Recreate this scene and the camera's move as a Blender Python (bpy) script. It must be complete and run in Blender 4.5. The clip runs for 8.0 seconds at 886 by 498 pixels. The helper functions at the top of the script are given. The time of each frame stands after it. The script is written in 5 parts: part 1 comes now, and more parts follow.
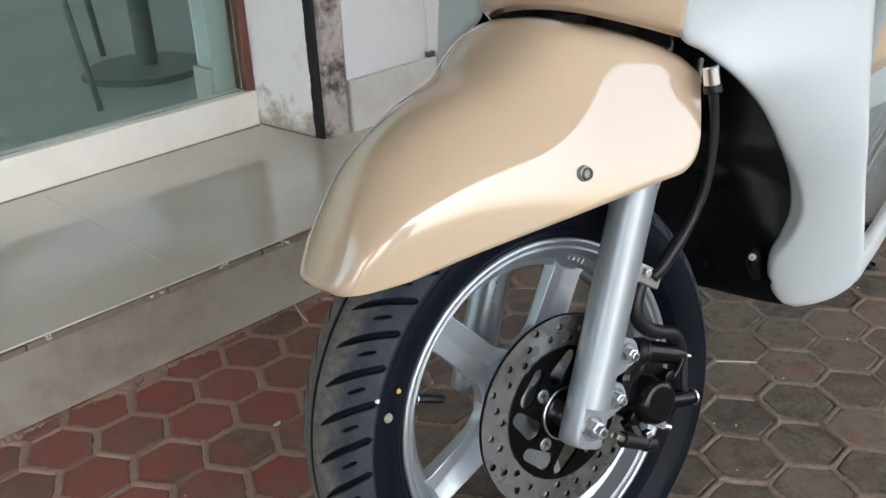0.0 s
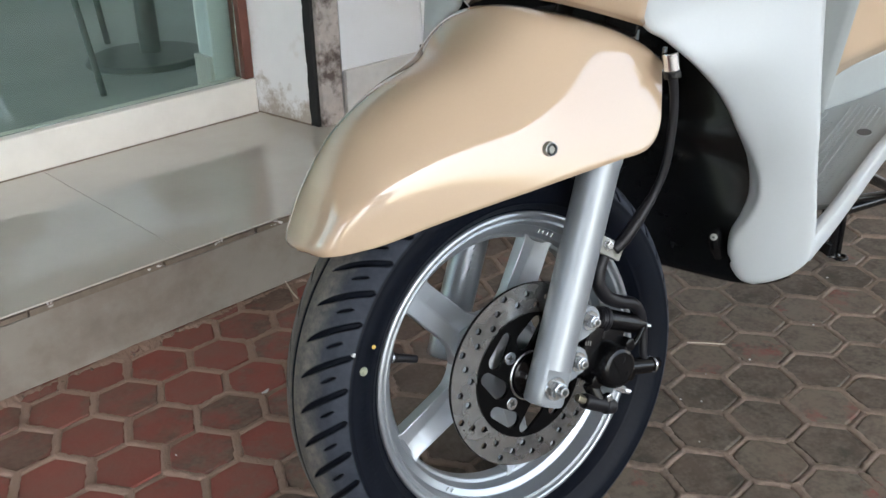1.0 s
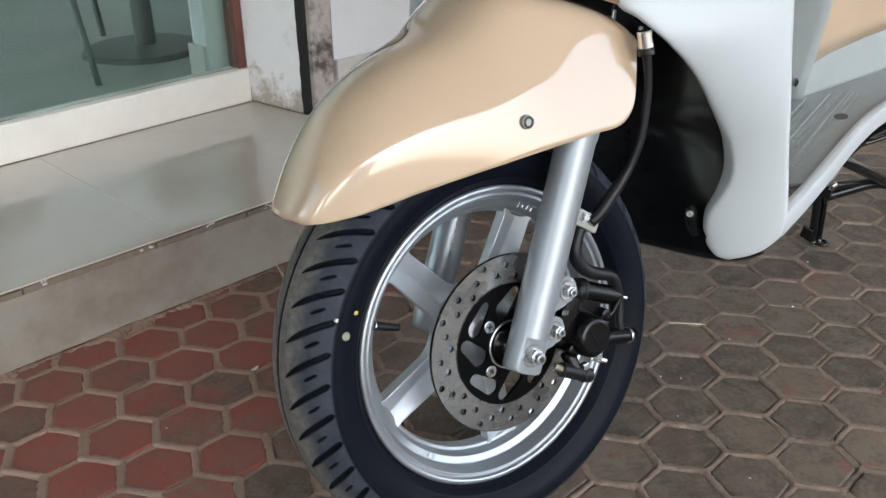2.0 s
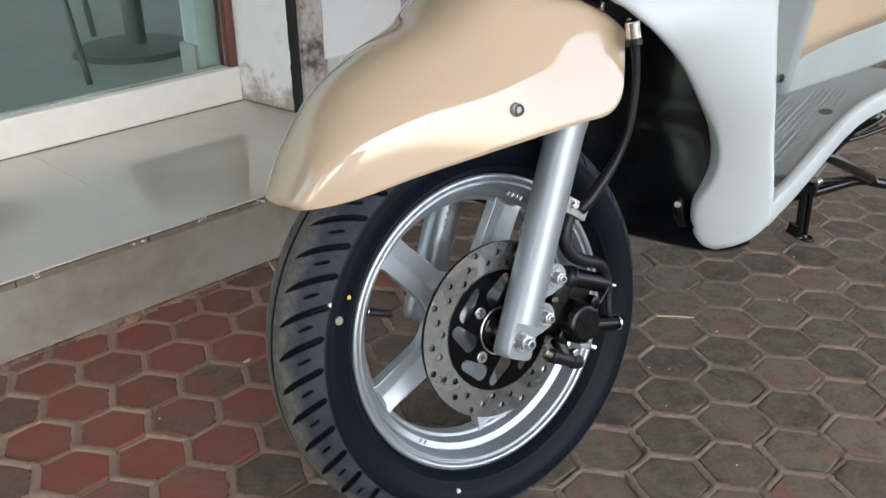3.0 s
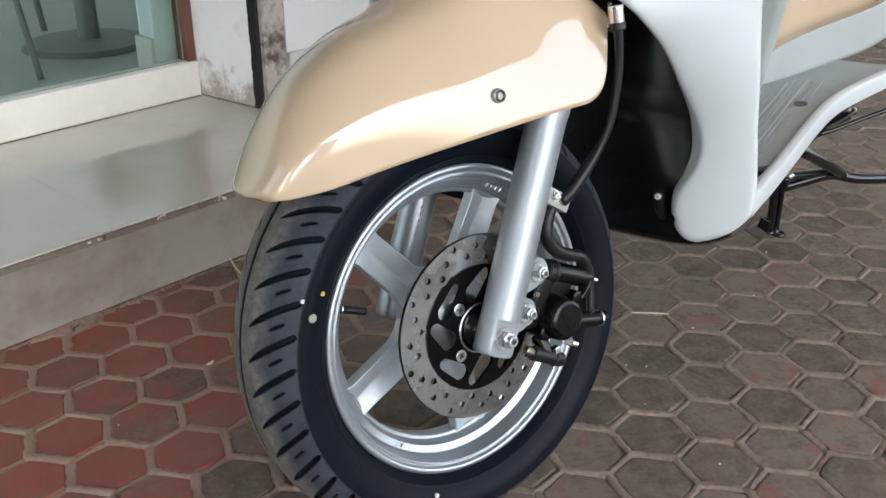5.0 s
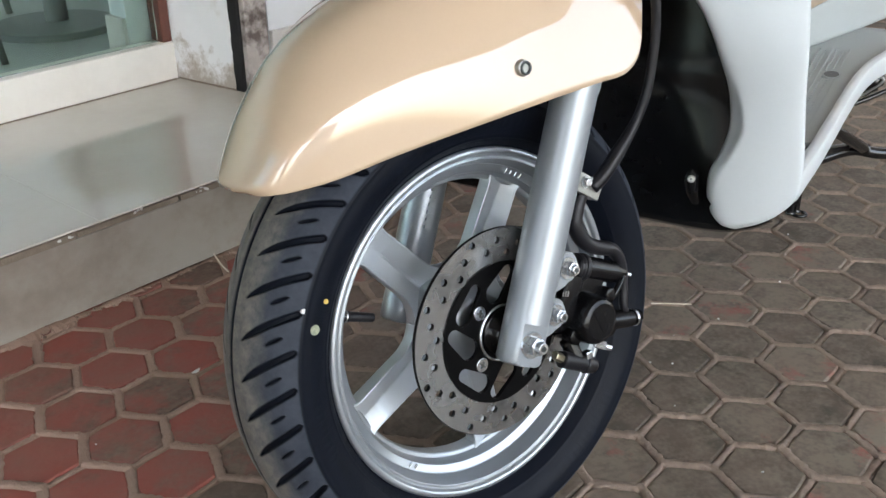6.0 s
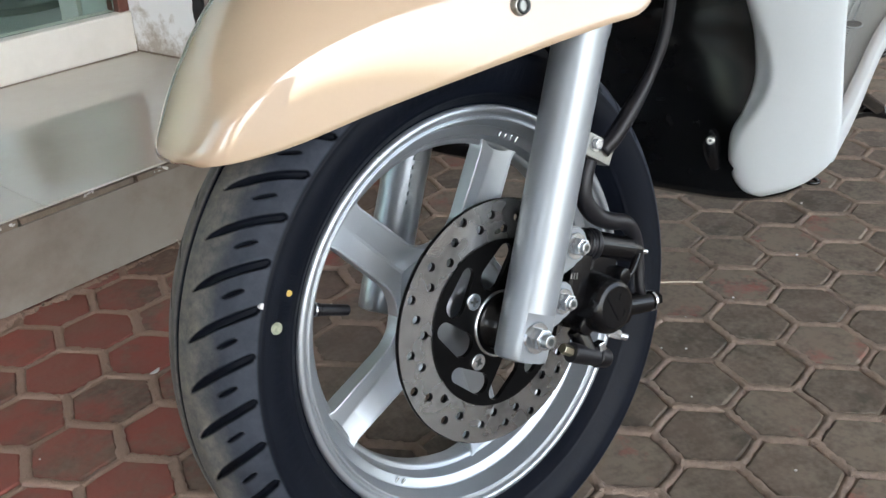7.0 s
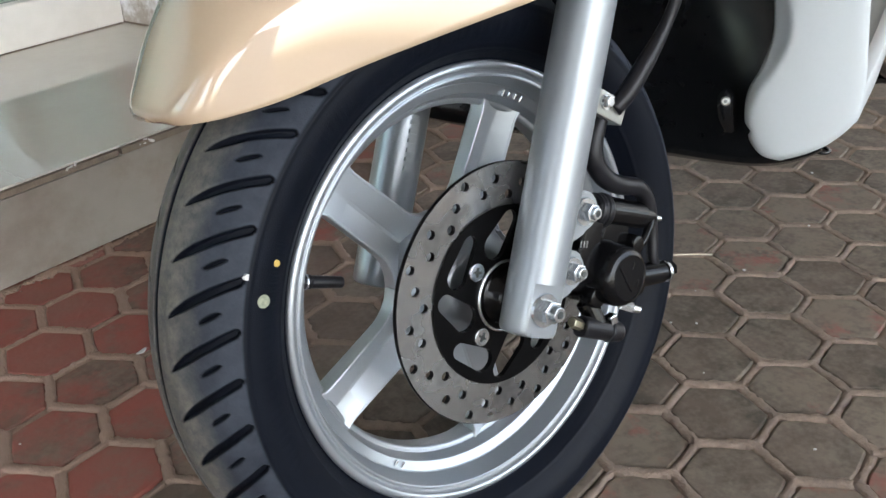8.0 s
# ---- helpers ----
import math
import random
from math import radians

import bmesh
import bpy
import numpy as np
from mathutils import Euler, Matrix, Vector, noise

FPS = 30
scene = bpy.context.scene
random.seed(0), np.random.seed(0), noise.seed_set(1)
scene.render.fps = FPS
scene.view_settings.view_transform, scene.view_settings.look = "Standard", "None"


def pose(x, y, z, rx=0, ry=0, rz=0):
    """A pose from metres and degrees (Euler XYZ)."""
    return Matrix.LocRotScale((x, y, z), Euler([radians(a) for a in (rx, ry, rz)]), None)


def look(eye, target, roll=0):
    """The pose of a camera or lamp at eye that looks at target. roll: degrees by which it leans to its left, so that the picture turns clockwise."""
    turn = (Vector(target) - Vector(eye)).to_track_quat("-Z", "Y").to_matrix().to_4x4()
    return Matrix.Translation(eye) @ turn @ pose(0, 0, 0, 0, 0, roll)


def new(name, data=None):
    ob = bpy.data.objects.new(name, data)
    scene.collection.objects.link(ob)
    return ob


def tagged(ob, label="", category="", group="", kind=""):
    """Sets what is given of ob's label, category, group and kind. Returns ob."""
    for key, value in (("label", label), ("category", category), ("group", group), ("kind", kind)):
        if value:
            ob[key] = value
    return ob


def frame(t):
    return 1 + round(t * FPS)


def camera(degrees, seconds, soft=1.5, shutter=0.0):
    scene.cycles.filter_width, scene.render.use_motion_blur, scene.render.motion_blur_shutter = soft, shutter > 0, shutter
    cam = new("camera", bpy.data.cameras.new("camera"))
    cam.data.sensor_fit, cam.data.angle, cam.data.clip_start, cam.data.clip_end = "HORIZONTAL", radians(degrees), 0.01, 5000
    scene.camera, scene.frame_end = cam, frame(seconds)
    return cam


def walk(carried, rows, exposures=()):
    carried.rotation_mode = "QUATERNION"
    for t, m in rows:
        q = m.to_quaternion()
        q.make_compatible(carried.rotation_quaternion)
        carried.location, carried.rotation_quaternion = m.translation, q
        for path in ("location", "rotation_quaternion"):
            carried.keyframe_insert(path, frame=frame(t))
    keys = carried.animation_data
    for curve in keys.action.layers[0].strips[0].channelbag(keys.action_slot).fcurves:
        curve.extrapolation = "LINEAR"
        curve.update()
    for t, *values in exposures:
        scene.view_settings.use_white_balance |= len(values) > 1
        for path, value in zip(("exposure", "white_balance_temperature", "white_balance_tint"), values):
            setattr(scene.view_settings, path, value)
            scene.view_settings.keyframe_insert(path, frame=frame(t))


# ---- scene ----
from mathutils.geometry import delaunay_2d_cdt

cam = camera(49.6, 8.0, soft=1.5)
PATH = [
    (0, (-0.5921, -0.5161, 0.7818), (0.6091, 0.8263, -0.0871), -2.43),
    (0.5, (-0.6082, -0.5581, 0.7820), (0.5918, 0.7860, -0.0859), -1.71),
    (1, (-0.6236, -0.5865, 0.7820), (0.5774, 0.7574, -0.0848), -1.26),
    (1.5, (-0.6303, -0.6099, 0.7737), (0.5721, 0.7330, -0.0927), -1.09),
    (2, (-0.6395, -0.6277, 0.7677), (0.5667, 0.7130, -0.0970), -1.04),
    (3.5, (-0.6588, -0.6418, 0.7487), (0.5803, 0.6799, -0.0985), -0.59),
    (4, (-0.6567, -0.6393, 0.7433), (0.5933, 0.6714, -0.1050), -0.45),
    (5.5, (-0.6254, -0.5577, 0.7141), (0.6830, 0.6877, -0.1445), 0.02),
    (6, (-0.5869, -0.5000, 0.6902), (0.7199, 0.7299, -0.1929), -0.64),
    (6.5, (-0.5355, -0.4462, 0.6542), (0.7732, 0.7654, -0.2511), -1.18),
    (7, (-0.5028, -0.4193, 0.6307), (0.8113, 0.7750, -0.2895), -1.61),
    (7.5, (-0.4809, -0.4008, 0.6144), (0.8312, 0.7836, -0.3215), -1.80),
    (8, (-0.4747, -0.3899, 0.5989), (0.8291, 0.7875, -0.3570), -1.96),
]
walk(cam, [(t, look(eye, target, roll)) for t, eye, target, roll in PATH], exposures=[(0.0, 2.98), (4.0, 3.10), (6.5, 3.21), (8.0, 3.25)])

# ---------------------------------------------------------------- light
world = bpy.data.worlds.new("overcast_sky")
scene.world = world
world.use_nodes = True
wn = world.node_tree.nodes
sky = wn.new("ShaderNodeTexSky")
sky.sky_type, sky.sun_disc = "NISHITA", False
sky.sun_elevation, sky.sun_rotation = radians(55), radians(215)
sky.air_density, sky.dust_density = 1.0, 4.0
grey = wn.new("ShaderNodeHueSaturation")
grey.inputs["Saturation"].default_value = 0.75
world.node_tree.links.new(sky.outputs[0], grey.inputs["Color"])
world.node_tree.links.new(grey.outputs[0], wn["Background"].inputs[0])
wn["Background"].inputs[1].default_value = 0.15
scene.view_settings.use_white_balance = True
scene.view_settings.white_balance_temperature, scene.view_settings.white_balance_tint = 6600, 7
sun = new("sun", bpy.data.lights.new("sun", "SUN"))
sun.data.energy, sun.data.angle, sun.data.color = 0.8, radians(20), (1.0, 0.98, 0.95)
sun.matrix_world = look((-4.0, -6.0, 9.0), (0, 0, 0))


# ---------------------------------------------------------------- materials
def material(name, colour, rough=0.5, metal=0.0, vary=0.12, scale=30.0, bump=0.0, bump_scale=200.0, coat=0.0, spec=0.5,
             tint=None, tint_scale=4.0, tint_cut=(0.45, 0.7), coords="Object", rough_vary=0.1):
    """A surface with grain, a slower stain towards tint, and fine relief."""
    m = bpy.data.materials.new(name)
    m.use_nodes = True
    nodes, link = m.node_tree.nodes, m.node_tree.links.new
    b = nodes["Principled BSDF"]
    b.inputs["Metallic"].default_value = metal
    b.inputs["Specular IOR Level"].default_value = spec
    b.inputs["Coat Weight"].default_value = coat
    b.inputs["Coat Roughness"].default_value = 0.03
    b.inputs["Coat IOR"].default_value = 1.6
    tc = nodes.new("ShaderNodeTexCoord")
    fine = nodes.new("ShaderNodeTexNoise")
    fine.inputs["Scale"].default_value, fine.inputs["Detail"].default_value = scale, 6
    link(tc.outputs[coords], fine.inputs["Vector"])
    ramp = nodes.new("ShaderNodeMapRange")
    ramp.inputs[3].default_value, ramp.inputs[4].default_value = 1 - vary, 1 + vary
    link(fine.outputs[0], ramp.inputs[0])
    base = nodes.new("ShaderNodeRGB")
    base.outputs[0].default_value = (*colour, 1)
    source = base.outputs[0]
    if tint:
        slow = nodes.new("ShaderNodeTexNoise")
        slow.inputs["Scale"].default_value, slow.inputs["Detail"].default_value = tint_scale, 8
        slow.inputs["Roughness"].default_value = 0.65
        link(tc.outputs[coords], slow.inputs["Vector"])
        cut = nodes.new("ShaderNodeMapRange")
        cut.inputs[1].default_value, cut.inputs[2].default_value = tint_cut
        link(slow.outputs[0], cut.inputs[0])
        mix = nodes.new("ShaderNodeMix")
        mix.data_type = "RGBA"
        link(cut.outputs[0], mix.inputs[0])
        link(source, mix.inputs[6])
        mix.inputs[7].default_value = (*tint, 1)
        source = mix.outputs[2]
    mul = nodes.new("ShaderNodeVectorMath")
    mul.operation = "SCALE"
    link(source, mul.inputs[0])
    link(ramp.outputs[0], mul.inputs["Scale"])
    link(mul.outputs[0], b.inputs["Base Color"])
    rr = nodes.new("ShaderNodeMapRange")
    rr.inputs[3].default_value, rr.inputs[4].default_value = max(0.0, rough * (1 - rough_vary)), min(1.0, rough * (1 + rough_vary))
    link(fine.outputs[0], rr.inputs[0])
    link(rr.outputs[0], b.inputs["Roughness"])
    if bump:
        grain = nodes.new("ShaderNodeTexNoise")
        grain.inputs["Scale"].default_value, grain.inputs["Detail"].default_value = bump_scale, 5
        link(tc.outputs[coords], grain.inputs["Vector"])
        bp = nodes.new("ShaderNodeBump")
        bp.inputs["Strength"].default_value, bp.inputs["Distance"].default_value = bump, 0.002
        link(grain.outputs[0], bp.inputs["Height"])
        link(bp.outputs[0], b.inputs["Normal"])
    return m


BEIGE = material("beige_gloss_paint", (0.468, 0.350, 0.243), 0.05, vary=0.02, coat=1.0, scale=400, spec=0.28)
BEIGE.node_tree.nodes["Principled BSDF"].inputs["Coat Roughness"].default_value = 0.012
BEIGE.node_tree.nodes["Principled BSDF"].inputs["Coat IOR"].default_value = 1.56
WHITE = material("white_shield_paint", (0.462, 0.495, 0.505), 0.42, vary=0.02, coat=0.12, scale=300, spec=0.4)
BLACK = material("black_plastic", (0.006, 0.0067, 0.0078), 0.15, vary=0.2, scale=60, spec=0.26, bump=0.03, bump_scale=900)
BLACKGLOSS = material("glossy_black_enamel", (0.004, 0.004, 0.0045), 0.14, vary=0.2, scale=80, spec=0.5, rough_vary=0.3)
GREYP = material("grey_matt_plastic", (0.29, 0.315, 0.31), 0.55, vary=0.05, scale=120, bump=0.12, bump_scale=1200)
SILVER = material("silver_painted_alloy", (0.275, 0.297, 0.315), 0.30, metal=0.45, vary=0.015, scale=30, rough_vary=0.02)
RIMSILVER = material("silver_rim_paint", (0.35, 0.378, 0.402), 0.32, metal=0.75, vary=0.015, scale=30, rough_vary=0.02)
SPOKESILVER = material("silver_spoke_paint", (0.41, 0.442, 0.47), 0.34, metal=0.55, vary=0.03, scale=60, rough_vary=0.03, bump=0.012, bump_scale=900)
STEEL = material("brushed_disc_steel", (0.335, 0.337, 0.335), 0.21, metal=0.9, vary=0.02, scale=25, bump=0.02, bump_scale=700, rough_vary=0.05)
STEEL.node_tree.nodes["Principled BSDF"].inputs["Anisotropic"].default_value = 0.65
lay = STEEL.node_tree.nodes.new("ShaderNodeTangent")
lay.direction_type, lay.axis = "RADIAL", "Y"
STEEL.node_tree.links.new(lay.outputs[0], STEEL.node_tree.nodes["Principled BSDF"].inputs["Tangent"])


def swirled(m):
    """Polished and oily patches that lie round the disc, with fine circular scratches."""
    nodes, link = m.node_tree.nodes, m.node_tree.links.new
    b = nodes["Principled BSDF"]
    tc, xyz = nodes.new("ShaderNodeTexCoord"), nodes.new("ShaderNodeSeparateXYZ")
    link(tc.outputs["Object"], xyz.inputs[0])

    def op(kind, a, c=None):
        n = nodes.new("ShaderNodeMath")
        n.operation = kind
        for slot, v in ((0, a), (1, c)):
            if isinstance(v, (int, float)):
                n.inputs[slot].default_value = v
            elif v is not None:
                link(v, n.inputs[slot])
        return n.outputs[0]

    x, z = xyz.outputs[0], xyz.outputs[2]
    r = op("SQRT", op("ADD", op("MULTIPLY", x, x), op("MULTIPLY", z, z)))
    inv = op("DIVIDE", 1.0, r)

    def noise(around, across, detail):
        """Noise that is periodic round the disc."""
        c = nodes.new("ShaderNodeCombineXYZ")
        link(op("MULTIPLY", op("MULTIPLY", x, inv), around), c.inputs[0])
        link(op("MULTIPLY", op("MULTIPLY", z, inv), around), c.inputs[1])
        link(op("MULTIPLY", r, across), c.inputs[2])
        n = nodes.new("ShaderNodeTexNoise")
        n.inputs["Scale"].default_value, n.inputs["Detail"].default_value, n.inputs["Roughness"].default_value = 1.0, detail, 0.6
        link(c.outputs[0], n.inputs["Vector"])
        return n.outputs[0]

    def mapped(v, a0, a1, b0, b1):
        n = nodes.new("ShaderNodeMapRange")
        for slot, q in enumerate((a0, a1, b0, b1)):
            n.inputs[slot + 1].default_value = q
        link(v, n.inputs[0])
        return n.outputs[0]

    patch, scratch = noise(3.0, 40.0, 2), noise(1.2, 2600.0, 2)
    tone = op("MULTIPLY", mapped(patch, 0.34, 0.66, 0.52, 1.18), mapped(scratch, 0.3, 0.7, 0.95, 1.05))
    old = b.inputs["Base Color"].links[0].from_socket
    mul = nodes.new("ShaderNodeVectorMath")
    mul.operation = "SCALE"
    link(old, mul.inputs[0])
    link(tone, mul.inputs["Scale"])
    link(mul.outputs[0], b.inputs["Base Color"])
    link(mapped(patch, 0.34, 0.66, 0.34, 0.17), b.inputs["Roughness"])
    return m


swirled(STEEL)
ZINC = material("zinc_plated_steel", (0.60, 0.63, 0.66), 0.25, metal=1.0, vary=0.12, scale=300)
GOLDZ = material("yellow_zinc_plate", (0.40, 0.37, 0.27), 0.3, metal=0.9, vary=0.15, scale=300)
CLAMP = material("dull_zinc_plate", (0.30, 0.305, 0.285), 0.35, metal=0.8, vary=0.15, scale=300)
CHROME = material("chrome", (0.75, 0.75, 0.75), 0.08, metal=1.0, vary=0.03)
BLACKP = material("black_painted_metal", (0.003, 0.003, 0.0035), 0.21, spec=0.27, vary=0.2, scale=120, bump=0.06, bump_scale=500)
CARRIER = material("black_anodised_carrier", (0.003, 0.003, 0.0032), 0.30, vary=0.2, scale=150, spec=0.06)
HOSE = material("black_rubber_hose", (0.008, 0.008, 0.010), 0.36, vary=0.15, scale=200, spec=0.25)
WHITEDOT = material("white_paint_dot", (0.55, 0.55, 0.54), 0.5, vary=0.05)
YELLOWDOT = material("yellow_paint_dot", (0.42, 0.28, 0.06), 0.5, vary=0.1)
PALEDOT = material("pale_green_sticker", (0.215, 0.23, 0.16), 0.5, vary=0.7, scale=500)
GROUT = material("sandy_joint", (0.195, 0.146, 0.113), 0.95, vary=0.35, scale=150, bump=0.9, bump_scale=500, tint=(0.128, 0.098, 0.078), tint_scale=14, coords="Object")
TILE = material("glossy_cream_floor_tile", (0.56, 0.528, 0.465), 0.045, vary=0.03, scale=12, tint=(0.485, 0.452, 0.39), tint_scale=3, coat=0.45)
RISER = material("beige_riser_tile", (0.265, 0.238, 0.205), 0.42, vary=0.08, scale=40, tint=(0.205, 0.172, 0.142), tint_scale=9, tint_cut=(0.46, 0.66), bump=0.1, bump_scale=60)
EDGE = material("cement_tile_joint", (0.185, 0.148, 0.115), 0.9, vary=0.3, scale=90, bump=0.5, bump_scale=300)
FRAME = material("cream_aluminium", (0.84, 0.80, 0.73), 0.35, vary=0.02, scale=60, tint=(0.78, 0.74, 0.67), tint_scale=10)
BROWN = material("red_brown_wood", (0.13, 0.045, 0.03), 0.5, vary=0.25, scale=25, bump=0.2, bump_scale=120)
PLASTER = material("white_painted_plaster", (0.86, 0.86, 0.87), 0.6, vary=0.04, scale=20, tint=(0.66, 0.63, 0.59), tint_scale=9, tint_cut=(0.60, 0.8), bump=0.15, bump_scale=90)


def splashed(m, low, high, colour):
    """Ragged brown splash stains near the foot of a wall, between two heights."""
    nodes, link = m.node_tree.nodes, m.node_tree.links.new
    b = nodes["Principled BSDF"]
    clean = b.inputs["Base Color"].links[0].from_socket
    geo = nodes.new("ShaderNodeNewGeometry")
    xyz = nodes.new("ShaderNodeSeparateXYZ")
    link(geo.outputs["Position"], xyz.inputs[0])
    noise = nodes.new("ShaderNodeTexNoise")
    noise.inputs["Scale"].default_value, noise.inputs["Detail"].default_value, noise.inputs["Roughness"].default_value = 22, 9, 0.7
    link(geo.outputs["Position"], noise.inputs["Vector"])
    reach = nodes.new("ShaderNodeMapRange")
    reach.inputs[1].default_value, reach.inputs[2].default_value = low, high
    reach.inputs[3].default_value, reach.inputs[4].default_value = 0.20, -0.30
    link(xyz.outputs[2], reach.inputs[0])
    total = nodes.new("ShaderNodeMath")
    total.operation = "ADD"
    link(noise.outputs[0], total.inputs[0])
    link(reach.outputs[0], total.inputs[1])
    cut = nodes.new("ShaderNodeMapRange")
    cut.inputs[1].default_value, cut.inputs[2].default_value, cut.inputs[4].default_value = 0.50, 0.68, 0.8
    link(total.outputs[0], cut.inputs[0])
    mix = nodes.new("ShaderNodeMix")
    mix.data_type = "RGBA"
    link(cut.outputs[0], mix.inputs[0])
    link(clean, mix.inputs[6])
    mix.inputs[7].default_value = (*colour, 1)
    link(mix.outputs[2], b.inputs["Base Color"])
    return m


def drifted(m, colour, low, high, most):
    """Reddish dust that lies thickest along the shop front and thins out towards the drive."""
    nodes, link = m.node_tree.nodes, m.node_tree.links.new
    b = nodes["Principled BSDF"]
    bare = b.inputs["Base Color"].links[0].from_socket
    geo = nodes.new("ShaderNodeNewGeometry")
    along = nodes.new("ShaderNodeVectorMath")
    along.operation = "DOT_PRODUCT"
    along.inputs[1].default_value = (-0.55, 1.0, 0.0)
    link(geo.outputs["Position"], along.inputs[0])
    noise = nodes.new("ShaderNodeTexNoise")
    noise.inputs["Scale"].default_value, noise.inputs["Detail"].default_value, noise.inputs["Roughness"].default_value = 7, 8, 0.65
    link(geo.outputs["Position"], noise.inputs["Vector"])
    total = nodes.new("ShaderNodeMath")
    total.operation = "ADD"
    link(along.outputs["Value"], total.inputs[0])
    link(noise.outputs[0], total.inputs[1])
    cut = nodes.new("ShaderNodeMapRange")
    cut.inputs[1].default_value, cut.inputs[2].default_value, cut.inputs[4].default_value = low, high, most
    link(total.outputs[0], cut.inputs[0])
    mix = nodes.new("ShaderNodeMix")
    mix.data_type = "RGBA"
    link(cut.outputs[0], mix.inputs[0])
    link(bare, mix.inputs[6])
    mix.inputs[7].default_value = (*colour, 1)
    link(mix.outputs[2], b.inputs["Base Color"])
    return m


drifted(GROUT, (0.275, 0.184, 0.140), 0.45, 1.10, 0.85)
splashed(PLASTER, 0.13, 0.30, (0.34, 0.27, 0.20))
WALLWHITE = material("white_wall_paint", (0.76, 0.77, 0.79), 0.6, vary=0.03, scale=15, tint=(0.70, 0.70, 0.71), tint_scale=4)
SKIRT = material("pale_grey_skirting_tile", (0.62, 0.60, 0.57), 0.3, vary=0.05, scale=15, tint=(0.5, 0.47, 0.44), tint_scale=8)
TIMBER = material("weathered_post", (0.46, 0.41, 0.38), 0.85, vary=0.3, scale=60, tint=(0.10, 0.075, 0.065), tint_scale=22, tint_cut=(0.44, 0.60), bump=0.6, bump_scale=150)
GAPBLACK = material("black_gap_strip", (0.012, 0.012, 0.012), 0.8, vary=0.3, bump=0.4)
CEIL = material("canopy_soffit", (0.82, 0.80, 0.76), 0.8, vary=0.05, scale=4)
ROOMFLOOR = material("room_floor_tile", (0.42, 0.45, 0.43), 0.35, vary=0.06, scale=8, tint=(0.3, 0.33, 0.31), tint_scale=2)
ROOMWALL = material("pale_room_wall", (0.62, 0.66, 0.68), 0.7, vary=0.04, scale=10)
DARKMETAL = material("dark_metal_and_recess_shade", (0.03, 0.035, 0.035), 0.4, vary=0.2)
STOOLGREY = material("worn_grey_enamel", (0.12, 0.14, 0.13), 0.35, vary=0.2)
FARGROUND = material("far_ground", (0.085, 0.078, 0.071), 0.95, vary=0.2, scale=3, tint=(0.055, 0.050, 0.045), tint_scale=0.4)
STRAW = material("dry_straw", (0.55, 0.48, 0.38), 0.8, vary=0.2)
CRUMB = material("cement_crumb", (0.15, 0.105, 0.082), 0.95, vary=0.3, bump=0.5)


def glass_material():
    m = bpy.data.materials.new("tinted_window_glass")
    m.use_nodes = True
    b = m.node_tree.nodes["Principled BSDF"]
    b.inputs["Base Color"].default_value = (0.72, 0.84, 0.76, 1)
    b.inputs["Roughness"].default_value = 0.0
    b.inputs["IOR"].default_value = 1.5
    b.inputs["Transmission Weight"].default_value = 1.0
    return m


GLASS = glass_material()


